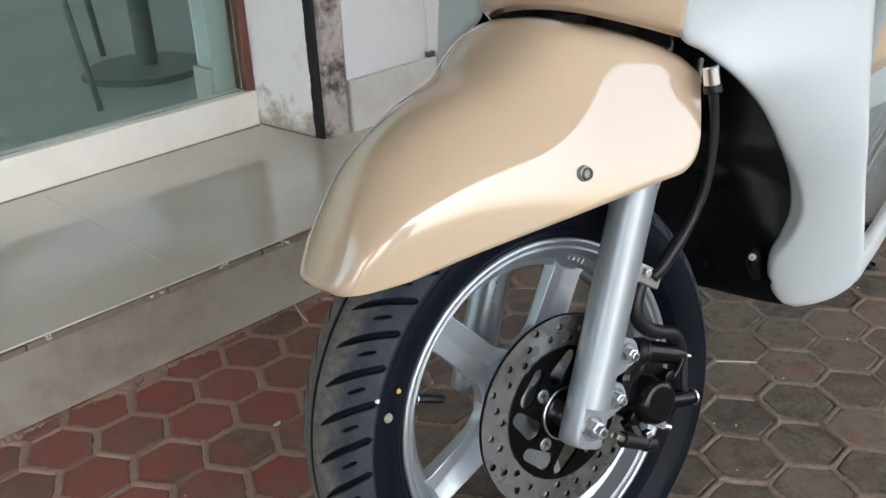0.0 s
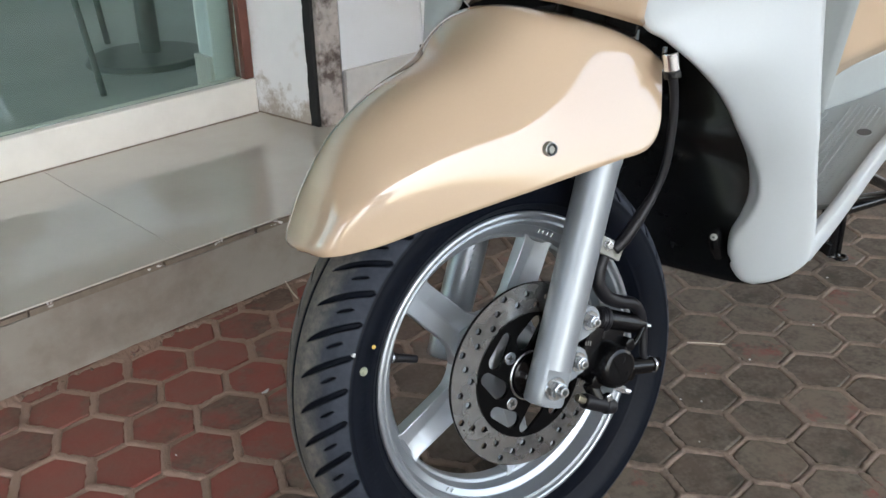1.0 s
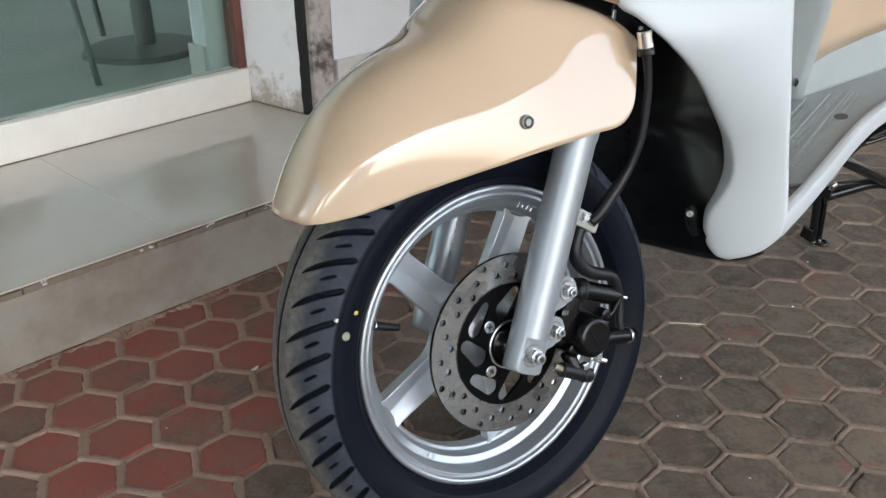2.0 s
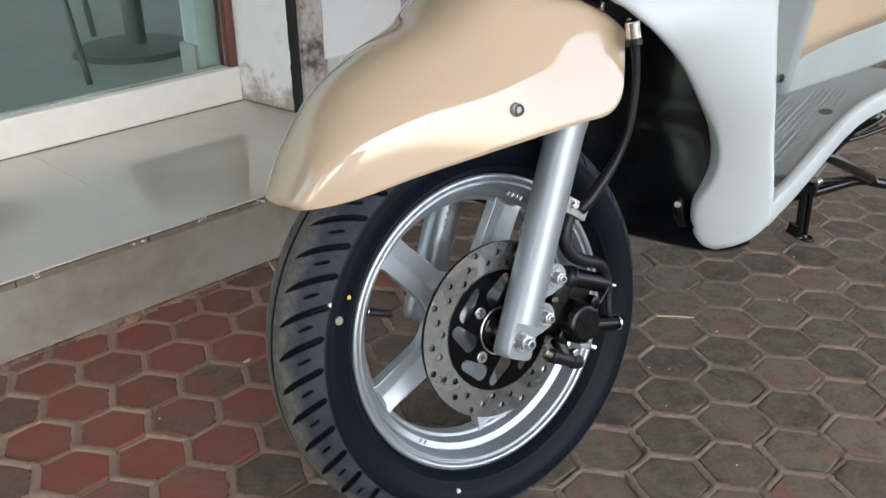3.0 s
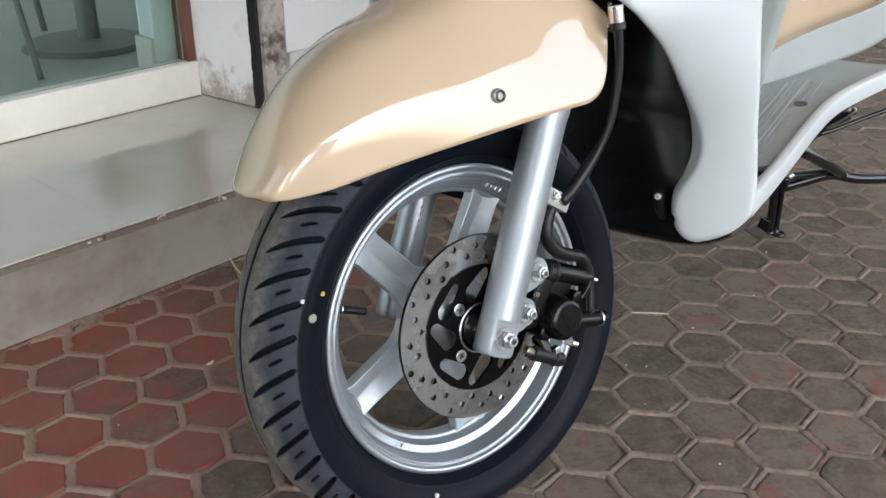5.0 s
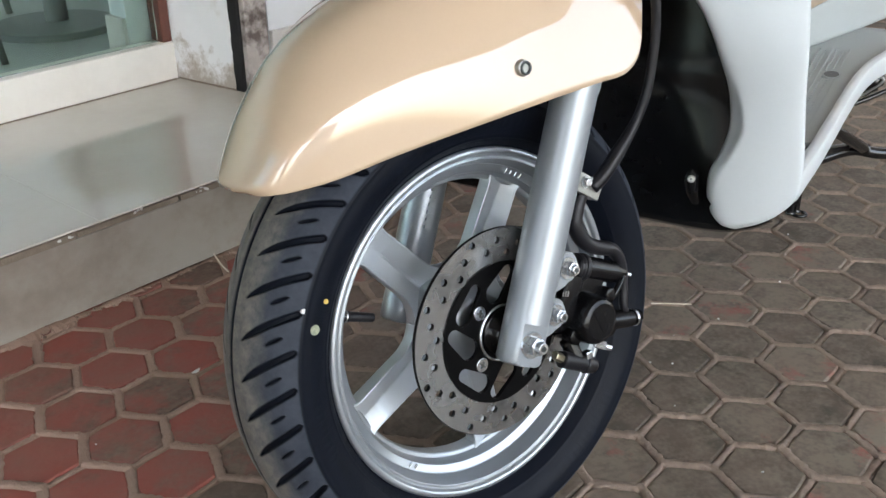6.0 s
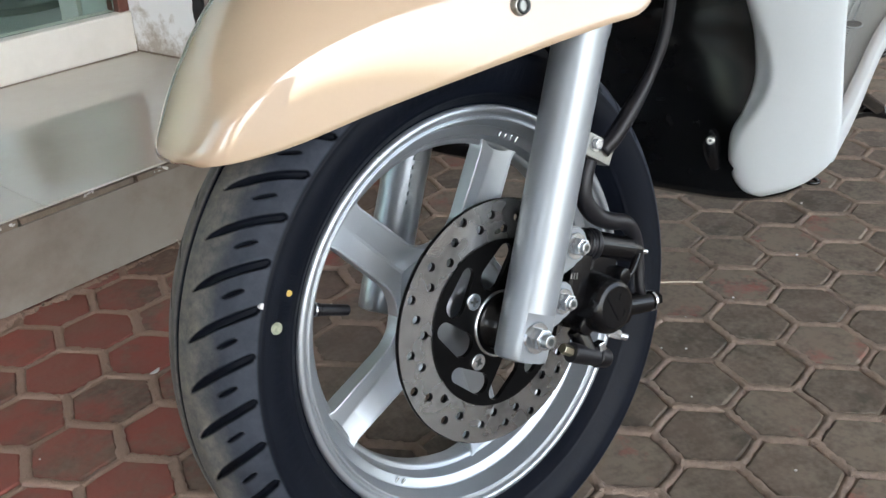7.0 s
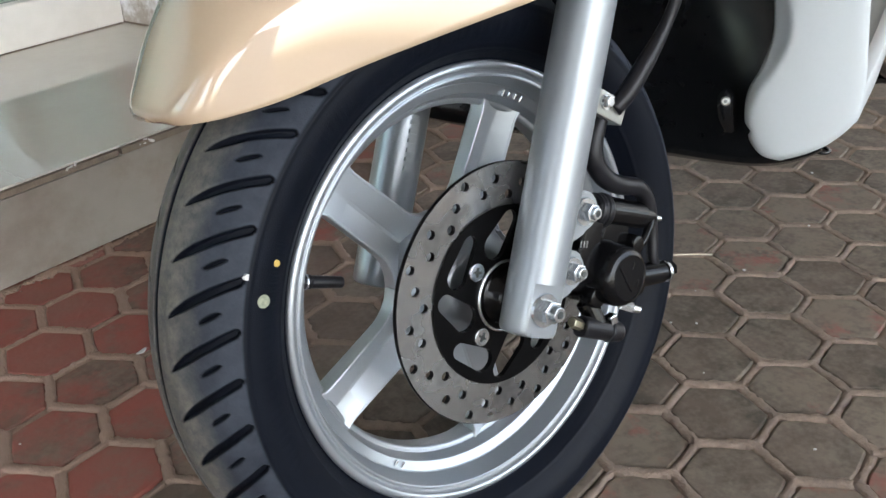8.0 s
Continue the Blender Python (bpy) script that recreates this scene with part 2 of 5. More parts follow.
def paver_material(name, island):
    """Hexagonal concrete with worn red paint: each piece has its own share of paint left."""
    m = bpy.data.materials.new(name)
    m.use_nodes = True
    nodes, link = m.node_tree.nodes, m.node_tree.links.new
    b = nodes["Principled BSDF"]
    tc = nodes.new("ShaderNodeTexCoord")
    geo = nodes.new("ShaderNodeNewGeometry")
    if island:
        rnd = geo.outputs["Random Per Island"]
    else:
        rnd = nodes.new("ShaderNodeObjectInfo").outputs["Random"]
    pos = nodes.new("ShaderNodeSeparateXYZ")
    link(geo.outputs["Position"], pos.inputs[0])

    def math_node(op, a, c=None):
        n = nodes.new("ShaderNodeMath")
        n.operation = op
        for slot, v in ((0, a), (1, c)):
            if isinstance(v, (int, float)):
                n.inputs[slot].default_value = v
            elif v is not None:
                link(v, n.inputs[slot])
        return n.outputs[0]

    # paint survives near the wall, and thins out towards the drive
    lane = nodes.new("ShaderNodeMapRange")
    lane.inputs[1].default_value, lane.inputs[2].default_value = 0.10, 0.66
    lane.inputs[3].default_value, lane.inputs[4].default_value = -0.50, 0.26
    link(math_node("SUBTRACT", pos.outputs[1], math_node("MULTIPLY", pos.outputs[0], 0.55)), lane.inputs[0])
    share = math_node("ADD", math_node("MULTIPLY", rnd, 0.85), lane.outputs[0])
    worn = nodes.new("ShaderNodeTexNoise")
    worn.inputs["Scale"].default_value, worn.inputs["Detail"].default_value, worn.inputs["Roughness"].default_value = 15, 10, 0.68
    link(geo.outputs["Position"], worn.inputs["Vector"])
    left = nodes.new("ShaderNodeMapRange")
    left.inputs[1].default_value, left.inputs[2].default_value = 0.38, 0.70
    link(math_node("ADD", math_node("SUBTRACT", share, 0.81), math_node("MULTIPLY", worn.outputs[0], 1.7)), left.inputs[0])
    paint = math_node("MULTIPLY", left.outputs[0], 0.9)
    grain = nodes.new("ShaderNodeTexNoise")
    grain.inputs["Scale"].default_value, grain.inputs["Detail"].default_value = 140, 8
    link(geo.outputs["Position"], grain.inputs["Vector"])
    stain = nodes.new("ShaderNodeTexNoise")
    stain.inputs["Scale"].default_value, stain.inputs["Detail"].default_value, stain.inputs["Roughness"].default_value = 34, 7, 0.6
    link(geo.outputs["Position"], stain.inputs["Vector"])
    stone = nodes.new("ShaderNodeValToRGB")
    stone.color_ramp.elements[0].color, stone.color_ramp.elements[1].color = (0.052, 0.045, 0.034, 1), (0.150, 0.127, 0.098, 1)
    stone.color_ramp.elements[0].position, stone.color_ramp.elements[1].position = 0.42, 0.63
    link(math_node("ADD", math_node("ADD", math_node("MULTIPLY", grain.outputs[0], 0.35), math_node("MULTIPLY", stain.outputs[0], 0.55)), math_node("MULTIPLY", rnd, 0.16)), stone.inputs[0])
    mix = nodes.new("ShaderNodeMix")
    mix.data_type = "RGBA"
    link(paint, mix.inputs[0])
    link(stone.outputs[0], mix.inputs[6])
    mix.inputs[7].default_value = (0.262, 0.040, 0.032, 1)
    # dust that gathers in slow drifts
    dust = nodes.new("ShaderNodeTexNoise")
    dust.inputs["Scale"].default_value, dust.inputs["Detail"].default_value, dust.inputs["Roughness"].default_value = 11, 9, 0.66
    link(geo.outputs["Position"], dust.inputs["Vector"])
    veil = nodes.new("ShaderNodeMapRange")
    veil.inputs[1].default_value, veil.inputs[2].default_value, veil.inputs[4].default_value = 0.36, 0.74, 0.70
    link(dust.outputs[0], veil.inputs[0])
    dusty = nodes.new("ShaderNodeMix")
    dusty.data_type = "RGBA"
    link(veil.outputs[0], dusty.inputs[0])
    link(mix.outputs[2], dusty.inputs[6])
    dusty.inputs[7].default_value = (0.150, 0.110, 0.084, 1)
    link(dusty.outputs[2], b.inputs["Base Color"])
    b.inputs["Roughness"].default_value = 0.72
    b.inputs["Specular IOR Level"].default_value = 0.35
    bp = nodes.new("ShaderNodeBump")
    bp.inputs["Strength"].default_value, bp.inputs["Distance"].default_value = 0.5, 0.0012
    link(grain.outputs[0], bp.inputs["Height"])
    link(bp.outputs[0], b.inputs["Normal"])
    return m


PAVER, PAVERFAR = (drifted(paver_material(name, far), (0.200, 0.104, 0.079), 0.55, 1.30, 0.50) for name, far in (("worn_paver", False), ("worn_paver_field", True)))


def tyre_material():
    """Black rubber, its tread greyed by dried dust around the middle."""
    m = material("tyre_rubber", (0.0026, 0.0039, 0.0074), 0.47, vary=0.3, scale=90, bump=0.12, bump_scale=900, spec=0.10, rough_vary=0.25)
    nodes, link = m.node_tree.nodes, m.node_tree.links.new
    b = nodes["Principled BSDF"]
    black = b.inputs["Base Color"].links[0].from_socket
    tc = nodes.new("ShaderNodeTexCoord")

    def mapped(value, a0, a1, b0, b1):
        n = nodes.new("ShaderNodeMapRange")
        for slot, x in enumerate((a0, a1, b0, b1)):
            n.inputs[slot + 1].default_value = x
        link(value, n.inputs[0])
        return n.outputs[0]

    def noise(scale, rough):
        n = nodes.new("ShaderNodeTexNoise")
        n.inputs["Scale"].default_value, n.inputs["Detail"].default_value, n.inputs["Roughness"].default_value = scale, 9, rough
        link(tc.outputs["Object"], n.inputs["Vector"])
        return n.outputs[0]

    def times(a, c):
        n = nodes.new("ShaderNodeMath")
        n.operation = "MULTIPLY"
        link(a, n.inputs[0])
        link(c, n.inputs[1])
        return n.outputs[0]

    def layer(under, share, colour):
        n = nodes.new("ShaderNodeMix")
        n.data_type = "RGBA"
        link(share, n.inputs[0])
        link(under, n.inputs[6])
        n.inputs[7].default_value = colour
        return n.outputs[2]

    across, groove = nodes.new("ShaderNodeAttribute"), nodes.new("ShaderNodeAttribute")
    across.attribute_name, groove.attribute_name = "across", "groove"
    edge = nodes.new("ShaderNodeMath")
    edge.operation = "MULTIPLY_ADD"
    link(noise(24, 0.72), edge.inputs[0])
    edge.inputs[1].default_value = 0.040
    link(across.outputs["Fac"], edge.inputs[2])
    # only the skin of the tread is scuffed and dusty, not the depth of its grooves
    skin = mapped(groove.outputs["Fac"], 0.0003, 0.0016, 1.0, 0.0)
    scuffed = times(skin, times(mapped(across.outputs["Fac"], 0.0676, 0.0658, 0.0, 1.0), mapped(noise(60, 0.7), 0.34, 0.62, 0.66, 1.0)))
    # the blue-grey over the scuffed skin also paints in the sheen of the sky
    sheen_film = layer(black, scuffed, (0.040, 0.046, 0.058, 1))
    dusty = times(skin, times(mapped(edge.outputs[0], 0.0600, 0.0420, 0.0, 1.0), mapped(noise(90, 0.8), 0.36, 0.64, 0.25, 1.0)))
    link(layer(sheen_film, dusty, (0.142, 0.132, 0.112, 1)), b.inputs["Base Color"])
    return m


RUBBER = tyre_material()


# ---------------------------------------------------------------- mesh helpers
def mesh_ob(name, verts, faces, mat, parent=None, label="", smooth=True):
    me = bpy.data.meshes.new(name)
    me.from_pydata([tuple(map(float, v)) for v in verts], [], [tuple(map(int, f)) for f in faces])
    if smooth:
        me.polygons.foreach_set("use_smooth", [True] * len(me.polygons))
    if mat:
        me.materials.append(mat)
    me.update()
    ob = new(name, me)
    if parent:
        ob.parent = parent
    if label:
        tagged(ob, label)
    return ob


def part(name, bm, mat, parent, label="", smooth=False):
    """Links a bmesh as one mesh object under a thing or a part."""
    bmesh.ops.recalc_face_normals(bm, faces=bm.faces)
    me = bpy.data.meshes.new(name)
    bm.to_mesh(me)
    bm.free()
    if smooth:
        me.polygons.foreach_set("use_smooth", [True] * len(me.polygons))
    me.materials.append(mat)
    ob = new(name, me)
    if parent:
        ob.parent = parent
    if label:
        tagged(ob, label)
    return ob


def grid_faces(nu, nv, wrap_u=False, wrap_v=False):
    f = []
    for i in range(nu if wrap_u else nu - 1):
        for j in range(nv if wrap_v else nv - 1):
            i2, j2 = (i + 1) % nu, (j + 1) % nv
            f.append((i * nv + j, i2 * nv + j, i2 * nv + j2, i * nv + j2))
    return f


def smooth_curve(pts, n):
    """n points of a Catmull-Rom curve through pts (rows of any width)."""
    p = np.array(pts, float)
    p = np.vstack([2 * p[0] - p[1], p, 2 * p[-1] - p[-2]])
    out = []
    for s in np.linspace(0, len(p) - 3 - 1e-9, n):
        i = int(s)
        u = s - i
        a, b, c, d = p[i:i + 4]
        out.append(0.5 * (2 * b + (c - a) * u + (2 * a - 5 * b + 4 * c - d) * u * u + (3 * b - a - 3 * c + d) * u ** 3))
    return np.array(out)


def lathe(profile, segs=64, axis="y"):
    """A surface of revolution of (radius, height) about an axis, as verts and faces; the profile may end on the axis."""
    v, n = [], len(profile)
    for k in range(segs):
        a = 2 * math.pi * k / segs
        for r, h in profile:
            c, s = r * math.cos(a), r * math.sin(a)
            v.append((c, h, s) if axis == "y" else (c, s, h))
    return v, grid_faces(segs, n, wrap_u=True)


def add_box(bm, x0, x1, y0, y1, z0, z1, bevel=0.0, segs=2, m=None):
    r = bmesh.ops.create_cube(bm, size=1.0, matrix=Matrix.Translation(((x0 + x1) / 2, (y0 + y1) / 2, (z0 + z1) / 2)) @ Matrix.Diagonal((x1 - x0, y1 - y0, z1 - z0, 1)))
    vs = r["verts"]
    if bevel:
        es = list({e for v in vs for e in v.link_edges})
        vs = bmesh.ops.bevel(bm, geom=es, offset=bevel, segments=segs, affect="EDGES", profile=0.6)["verts"]
    if m:
        bmesh.ops.transform(bm, matrix=m, verts=vs)
    return vs


def add_cyl(bm, a, b, r, r2=None, segs=24, bevel=0.0):
    a, b = Vector(a), Vector(b)
    q = (b - a).to_track_quat("Z", "Y").to_matrix().to_4x4()
    mid = Matrix.Translation((a + b) / 2) @ q
    vs = bmesh.ops.create_cone(bm, cap_ends=True, segments=segs, radius1=r, radius2=r if r2 is None else r2, depth=(b - a).length, matrix=mid)["verts"]
    if bevel:
        es = [e for e in {e for v in vs for e in v.link_edges} if any(len(f.verts) > 4 for f in e.link_faces)]
        bmesh.ops.bevel(bm, geom=es, offset=bevel, segments=2, affect="EDGES", profile=0.5)
    return vs


def tube(name, pts, r, mat, parent, label="", n=48, segs=14, radii=None, close=True):
    """A round tube along a smooth curve."""
    c = smooth_curve(pts, n)
    rad = np.full(n, r) if radii is None else np.interp(np.linspace(0, 1, n), np.linspace(0, 1, len(radii)), radii)
    t = np.gradient(c, axis=0)
    t /= np.linalg.norm(t, axis=1)[:, None]
    ref = np.array([0.0, 1.0, 0.0])
    v = []
    for i in range(n):
        u = np.cross(t[i], ref)
        u /= np.linalg.norm(u)
        ref = np.cross(u, t[i])
        for k in range(segs):
            a = 2 * math.pi * k / segs
            v.append(c[i] + rad[i] * (math.cos(a) * u + math.sin(a) * ref))
    f = grid_faces(n, segs, wrap_v=True)
    if close:
        f += [tuple(range(segs)), tuple((n - 1) * segs + k for k in range(segs))]
    return mesh_ob(name, v, f, mat, parent, label)


def punched(outer, holes, y0, y1):
    """A plate in x, z between y0 and y1 with an outer loop and holes, as verts and faces."""
    loops = [outer] + holes
    pts, edges, start = [], [], []
    for lp in loops:
        s = len(pts)
        start.append((s, len(lp)))
        pts += [Vector(p) for p in lp]
        edges += [(s + i, s + (i + 1) % len(lp)) for i in range(len(lp))]
    v2, _, f2, _, _, _ = delaunay_2d_cdt(pts, edges, [], 1, 1e-7)

    def inside(p, lp):
        hit = False
        for i in range(len(lp)):
            (x1, z1), (x2, z2) = lp[i], lp[i - 1]
            if (z1 > p[1]) != (z2 > p[1]) and p[0] < (x2 - x1) * (p[1] - z1) / (z2 - z1) + x1:
                hit = not hit
        return hit

    keep = []
    for f in f2:
        c = (sum(v2[i][0] for i in f) / len(f), sum(v2[i][1] for i in f) / len(f))
        if inside(c, outer) and not any(inside(c, h) for h in holes):
            keep.append(f)
    n = len(v2)
    verts = [(p[0], y0, p[1]) for p in v2] + [(p[0], y1, p[1]) for p in v2]
    faces = [tuple(f) for f in keep] + [tuple(n + i for i in reversed(f)) for f in keep]
    side = {}
    for f in keep:
        for i in range(len(f)):
            e = (f[i], f[(i + 1) % len(f)])
            side[tuple(sorted(e))] = None if tuple(sorted(e)) in side else e
    faces += [(e[1], e[0], n + e[0], n + e[1]) for e in side.values() if e]
    return verts, faces


def crisp(ob, angle=24):
    """Marks the edges that turn by more than the angle as sharp, so that the faces between them shade smoothly."""
    bm = bmesh.new()
    bm.from_mesh(ob.data)
    bmesh.ops.remove_doubles(bm, verts=bm.verts, dist=1e-6)
    bmesh.ops.recalc_face_normals(bm, faces=bm.faces)
    for e in bm.edges:
        e.smooth = e.calc_face_angle(0.0) < radians(angle)
    bm.to_mesh(ob.data)
    bm.free()
    return ob


def ring(r, n, cx=0.0, cz=0.0, sx=1.0, sz=1.0, turn=0.0):
    out = []
    for k in range(n):
        a = 2 * math.pi * k / n
        x, z = r * sx * math.cos(a), r * sz * math.sin(a)
        out.append((cx + x * math.cos(turn) - z * math.sin(turn), cz + x * math.sin(turn) + z * math.cos(turn)))
    return out


def solid(ob, thick, offset=-1.0):
    md = ob.modifiers.new("shell", "SOLIDIFY")
    md.thickness, md.offset = thick, offset
    return ob


def hex_bolt(name, parent, at, r, mat, flange=1.5, height=0.007, stud=0.004, label=""):
    """A flanged hexagon bolt head that looks along -y."""
    x, y, z = at
    bm = bmesh.new()
    add_cyl(bm, (x, y + 0.0005, z), (x, y - 0.0018, z), r * flange, r * flange * 0.93, 28)
    add_cyl(bm, (x, y - 0.0018, z), (x, y - 0.0018 - height, z), r, r * 0.97, 6, bevel=0.0008)
    if stud:
        add_cyl(bm, (x, y - 0.0018 - height, z), (x, y - 0.0018 - height - stud, z), r * 0.66, r * 0.60, 18, bevel=0.0004)
    ob = part(name, bm, mat, parent, label)
    if stud:
        bm = bmesh.new()
        end = y - 0.0018 - height - stud
        # a dark plug on the stud end stands in for the shade of a recess
        add_cyl(bm, (x, end + 0.001, z), (x, end - 0.0002, z), r * 0.36, r * 0.34, 6)
        part("bolt_recess_shade", bm, DARKMETAL, ob)
    return ob


# ---------------------------------------------------------------- the setting
BUILDING = pose(0, 0, 0, 0, 0, 2.2)
STEP_Y, STEP_Z, SILL_Y = 0.706, 0.130, 1.225


def setting(name, bm, mat, label, category, m=BUILDING):
    ob = part(name, bm, mat, None)
    ob.matrix_world = m
    return tagged(ob, label, category, kind="structure")


# assumed ground out of view, kept dark to dim its reflection in the fender
bm = bmesh.new()
bmesh.ops.create_grid(bm, x_segments=2, y_segments=2, size=150)
ground = part("ground", bm, FARGROUND, None)
ground.location.z = -0.012
tagged(ground, "plain asphalt-dark ground that runs out unseen beyond the paving", "ground", kind="structure")

bm = bmesh.new()
add_box(bm, -3.0, 5.0, -2.6, 0.80, -0.011, -0.0030)
pavement = part("pavement", bm, GROUT, None)
tagged(pavement, "hexagonal red and grey concrete pavers in sandy joints", "pavement", kind="structure")

# raised platform along the shop front
bm = bmesh.new()
add_box(bm, -4, 5, STEP_Y + 0.008, 1.30, 0.0, STEP_Z - 0.0032)
platform = setting("platform", bm, EDGE, "raised shop-front platform with glossy cream tiles", "platform")
TILE_X = [-3.59 + 0.6 * k for k in range(15)]
for x in TILE_X:
    bm = bmesh.new()
    add_box(bm, x + 0.0004, x + 0.5996, STEP_Y + 0.000, SILL_Y - 0.001, STEP_Z - 0.0030, STEP_Z, bevel=0.0003)
    part("floor_tile", bm, TILE, platform)
for x in [-4.0 + 1.2 * k for k in range(8)]:
    bm = bmesh.new()
    add_box(bm, x + 0.0006, x + 1.1994, STEP_Y - 0.001, STEP_Y + 0.008, 0.0045, STEP_Z - 0.0142, bevel=0.001)
    part("riser_tile", bm, RISER, platform)

er = random.Random(8)
x = -2.0
while x < 3.0:
    w = er.uniform(0.10, 0.30)
    bm = bmesh.new()
    add_box(bm, x, x + w - er.uniform(0.001, 0.006), STEP_Y - 0.0022, STEP_Y + 0.008, STEP_Z - 0.0126 - er.uniform(0, 0.0016), STEP_Z - 0.0038 - er.uniform(0, 0.0012), bevel=0.0008)
    part("edge_strip", bm, EDGE, platform)
    x += w

# pale mortar dabs left on the edge of the tiles
mr = random.Random(4)
bm = bmesh.new()
for x in (-0.213, -0.046, 0.074, 0.191, 0.178, -0.42, 0.33):
    for _ in range(4):
        r = mr.uniform(0.0018, 0.0042)
        bmesh.ops.create_icosphere(bm, subdivisions=1, radius=r, matrix=pose(x + mr.gauss(0, 0.006), STEP_Y - 0.0010, STEP_Z - mr.uniform(0.003, 0.010), mr.uniform(0, 90), 0, mr.uniform(0, 90)) @ Matrix.Diagonal((1.6, 0.5, 0.8, 1)))
dabs = part("mortar_dabs", bm, SKIRT, None)
dabs.matrix_world = BUILDING
tagged(dabs, "pale mortar dabs along the tile edge", "mortar", kind="stuff")

# brown dirt packed into the corner below the window frame and the pier
v, dr = [], random.Random(12)
foot = smooth_curve([(-3.0, SILL_Y, 0), (-1.0, SILL_Y, 0), (0.0, SILL_Y, 0), (0.508, SILL_Y, 0)], 300).tolist() + [(0.514 + 0.020 * k / 40, 1.235 - 0.175 * k / 40, 0) for k in range(41)]
for k, (x, y, _) in enumerate(foot):
    w = dr.uniform(0.0015, 0.0045) * (1.6 if x > 0.42 else 1.0)
    v += [(x, y + 0.004, STEP_Z + 0.0035), (x - 0.2 * w, y - 0.4 * w, STEP_Z + 0.0018), (x - 0.5 * w, y - w, STEP_Z + 0.0002)]
dirt = mesh_ob("dirt", v, grid_faces(len(foot), 3), EDGE, None)
dirt.matrix_world = BUILDING
tagged(dirt, "brown dirt packed along the foot of the window frame", "dirt", kind="stuff")

# shop window: low frame, glass, side strip
bm = bmesh.new()
add_box(bm, -3.0, 0.513, SILL_Y, SILL_Y + 0.055, STEP_Z, STEP_Z + 0.078, bevel=0.004)
window = setting("window_1", bm, FRAME, "shop window of tinted glass in a low cream frame", "window")
bm = bmesh.new()
add_box(bm, -3.0, 0.491, SILL_Y + 0.024, SILL_Y + 0.030, STEP_Z + 0.078, 2.4)
pane = part("pane", bm, GLASS, window, "greenish tinted glass pane")
pane.visible_shadow = False
bm = bmesh.new()
add_box(bm, 0.491, 0.513, SILL_Y + 0.006, SILL_Y + 0.05, STEP_Z + 0.078, 2.4, bevel=0.003)
part("side_strip", bm, BROWN, window, "red-brown wooden side strip")

# pier, gap, timber post, white wall with skirting
def prism(bm, plan, z0, z1):
    lo, hi = [bm.verts.new((x, y, z0)) for x, y in plan], [bm.verts.new((x, y, z1)) for x, y in plan]
    n = len(plan)
    bm.faces.new(lo), bm.faces.new(hi)
    for k in range(n):
        bm.faces.new((lo[k], lo[(k + 1) % n], hi[(k + 1) % n], hi[k]))


bm = bmesh.new()
prism(bm, [(0.514, 1.46), (0.514, 1.235), (0.534, 1.060), (0.70, 1.060), (0.70, 1.46)], STEP_Z, 2.9)
setting("wall_pier", bm, PLASTER, "white painted plaster pier, stained at its foot", "wall")
bm = bmesh.new()
gr = random.Random(17)
levels = [STEP_Z + 0.011 * k for k in range(120)] + [2.9]
rows = []
for z in levels:
    bite = gr.uniform(-0.0008, 0.0008) - (gr.uniform(0.001, 0.0035) if gr.random() < 0.10 else 0.0)
    rows.append([bm.verts.new(p) for p in ((0.5345, 1.064, z), (0.5335 + bite, 1.0605 + bite, z), (0.5370 + bite * 0.6, 1.040, z), (0.5435, 1.038, z), (0.5435, 1.0595, z))])
for lo, hi in zip(rows, rows[1:]):
    for k in range(5):
        bm.faces.new((lo[k], lo[(k + 1) % 5], hi[(k + 1) % 5], hi[k]))
bm.faces.new(rows[0]), bm.faces.new(rows[-1])
setting("gap_strip", bm, GAPBLACK, "black ragged strip between pier and post", "trim")
bm = bmesh.new()
add_box(bm, 0.5445, 0.600, 1.026, 1.0595, STEP_Z, 2.9, bevel=0.003)
setting("door_post", bm, TIMBER, "weathered grey-brown post with peeling paint", "post")
bm = bmesh.new()
add_box(bm, 0.606, 5.0, 1.033, 1.30, STEP_Z, 2.9)
setting("wall_north", bm, WALLWHITE, "white painted shop wall above a tile skirting", "wall")
bm = bmesh.new()
add_box(bm, 0.6055, 5.0, 1.020, 1.0325, STEP_Z, STEP_Z + 0.112, bevel=0.003)
setting("baseboard", bm, SKIRT, "pale grey tile skirting along the white wall", "baseboard")

# the room behind the glass
bm = bmesh.new()
add_box(bm, -3.0, 1.6, 1.285, 5.2, STEP_Z - 0.05, STEP_Z + 0.008)
setting("floor", bm, ROOMFLOOR, "grey-green tiled room floor behind the glass", "floor")
bm = bmesh.new()
# the opening in this unseen side is added to let daylight into the room
add_box(bm, -3.1, -3.0, 1.285, 1.9, STEP_Z, 2.9)
add_box(bm, -3.1, -3.0, 4.3, 5.3, STEP_Z, 2.9)
add_box(bm, -3.1, -3.0, 1.9, 4.3, 2.4, 2.9)
add_box(bm, 1.6, 1.7, 1.31, 5.3, STEP_Z, 2.9)
add_box(bm, -2.999, 1.599, 5.2, 5.3, STEP_Z, 2.9)
setting("wall_back", bm, ROOMWALL, "pale painted back wall of the room", "wall")
bm = bmesh.new()
add_box(bm, 0.445, 0.5135, SILL_Y + 0.058, 1.335, STEP_Z + 0.008, 2.9, bevel=0.003)
setting("wall_return", bm, ROOMWALL, "pale blue-white return wall inside the room", "wall")
bm = bmesh.new()
add_box(bm, 0.435, 0.4445, SILL_Y + 0.058, 1.347, STEP_Z + 0.008, STEP_Z + 0.13, bevel=0.002)
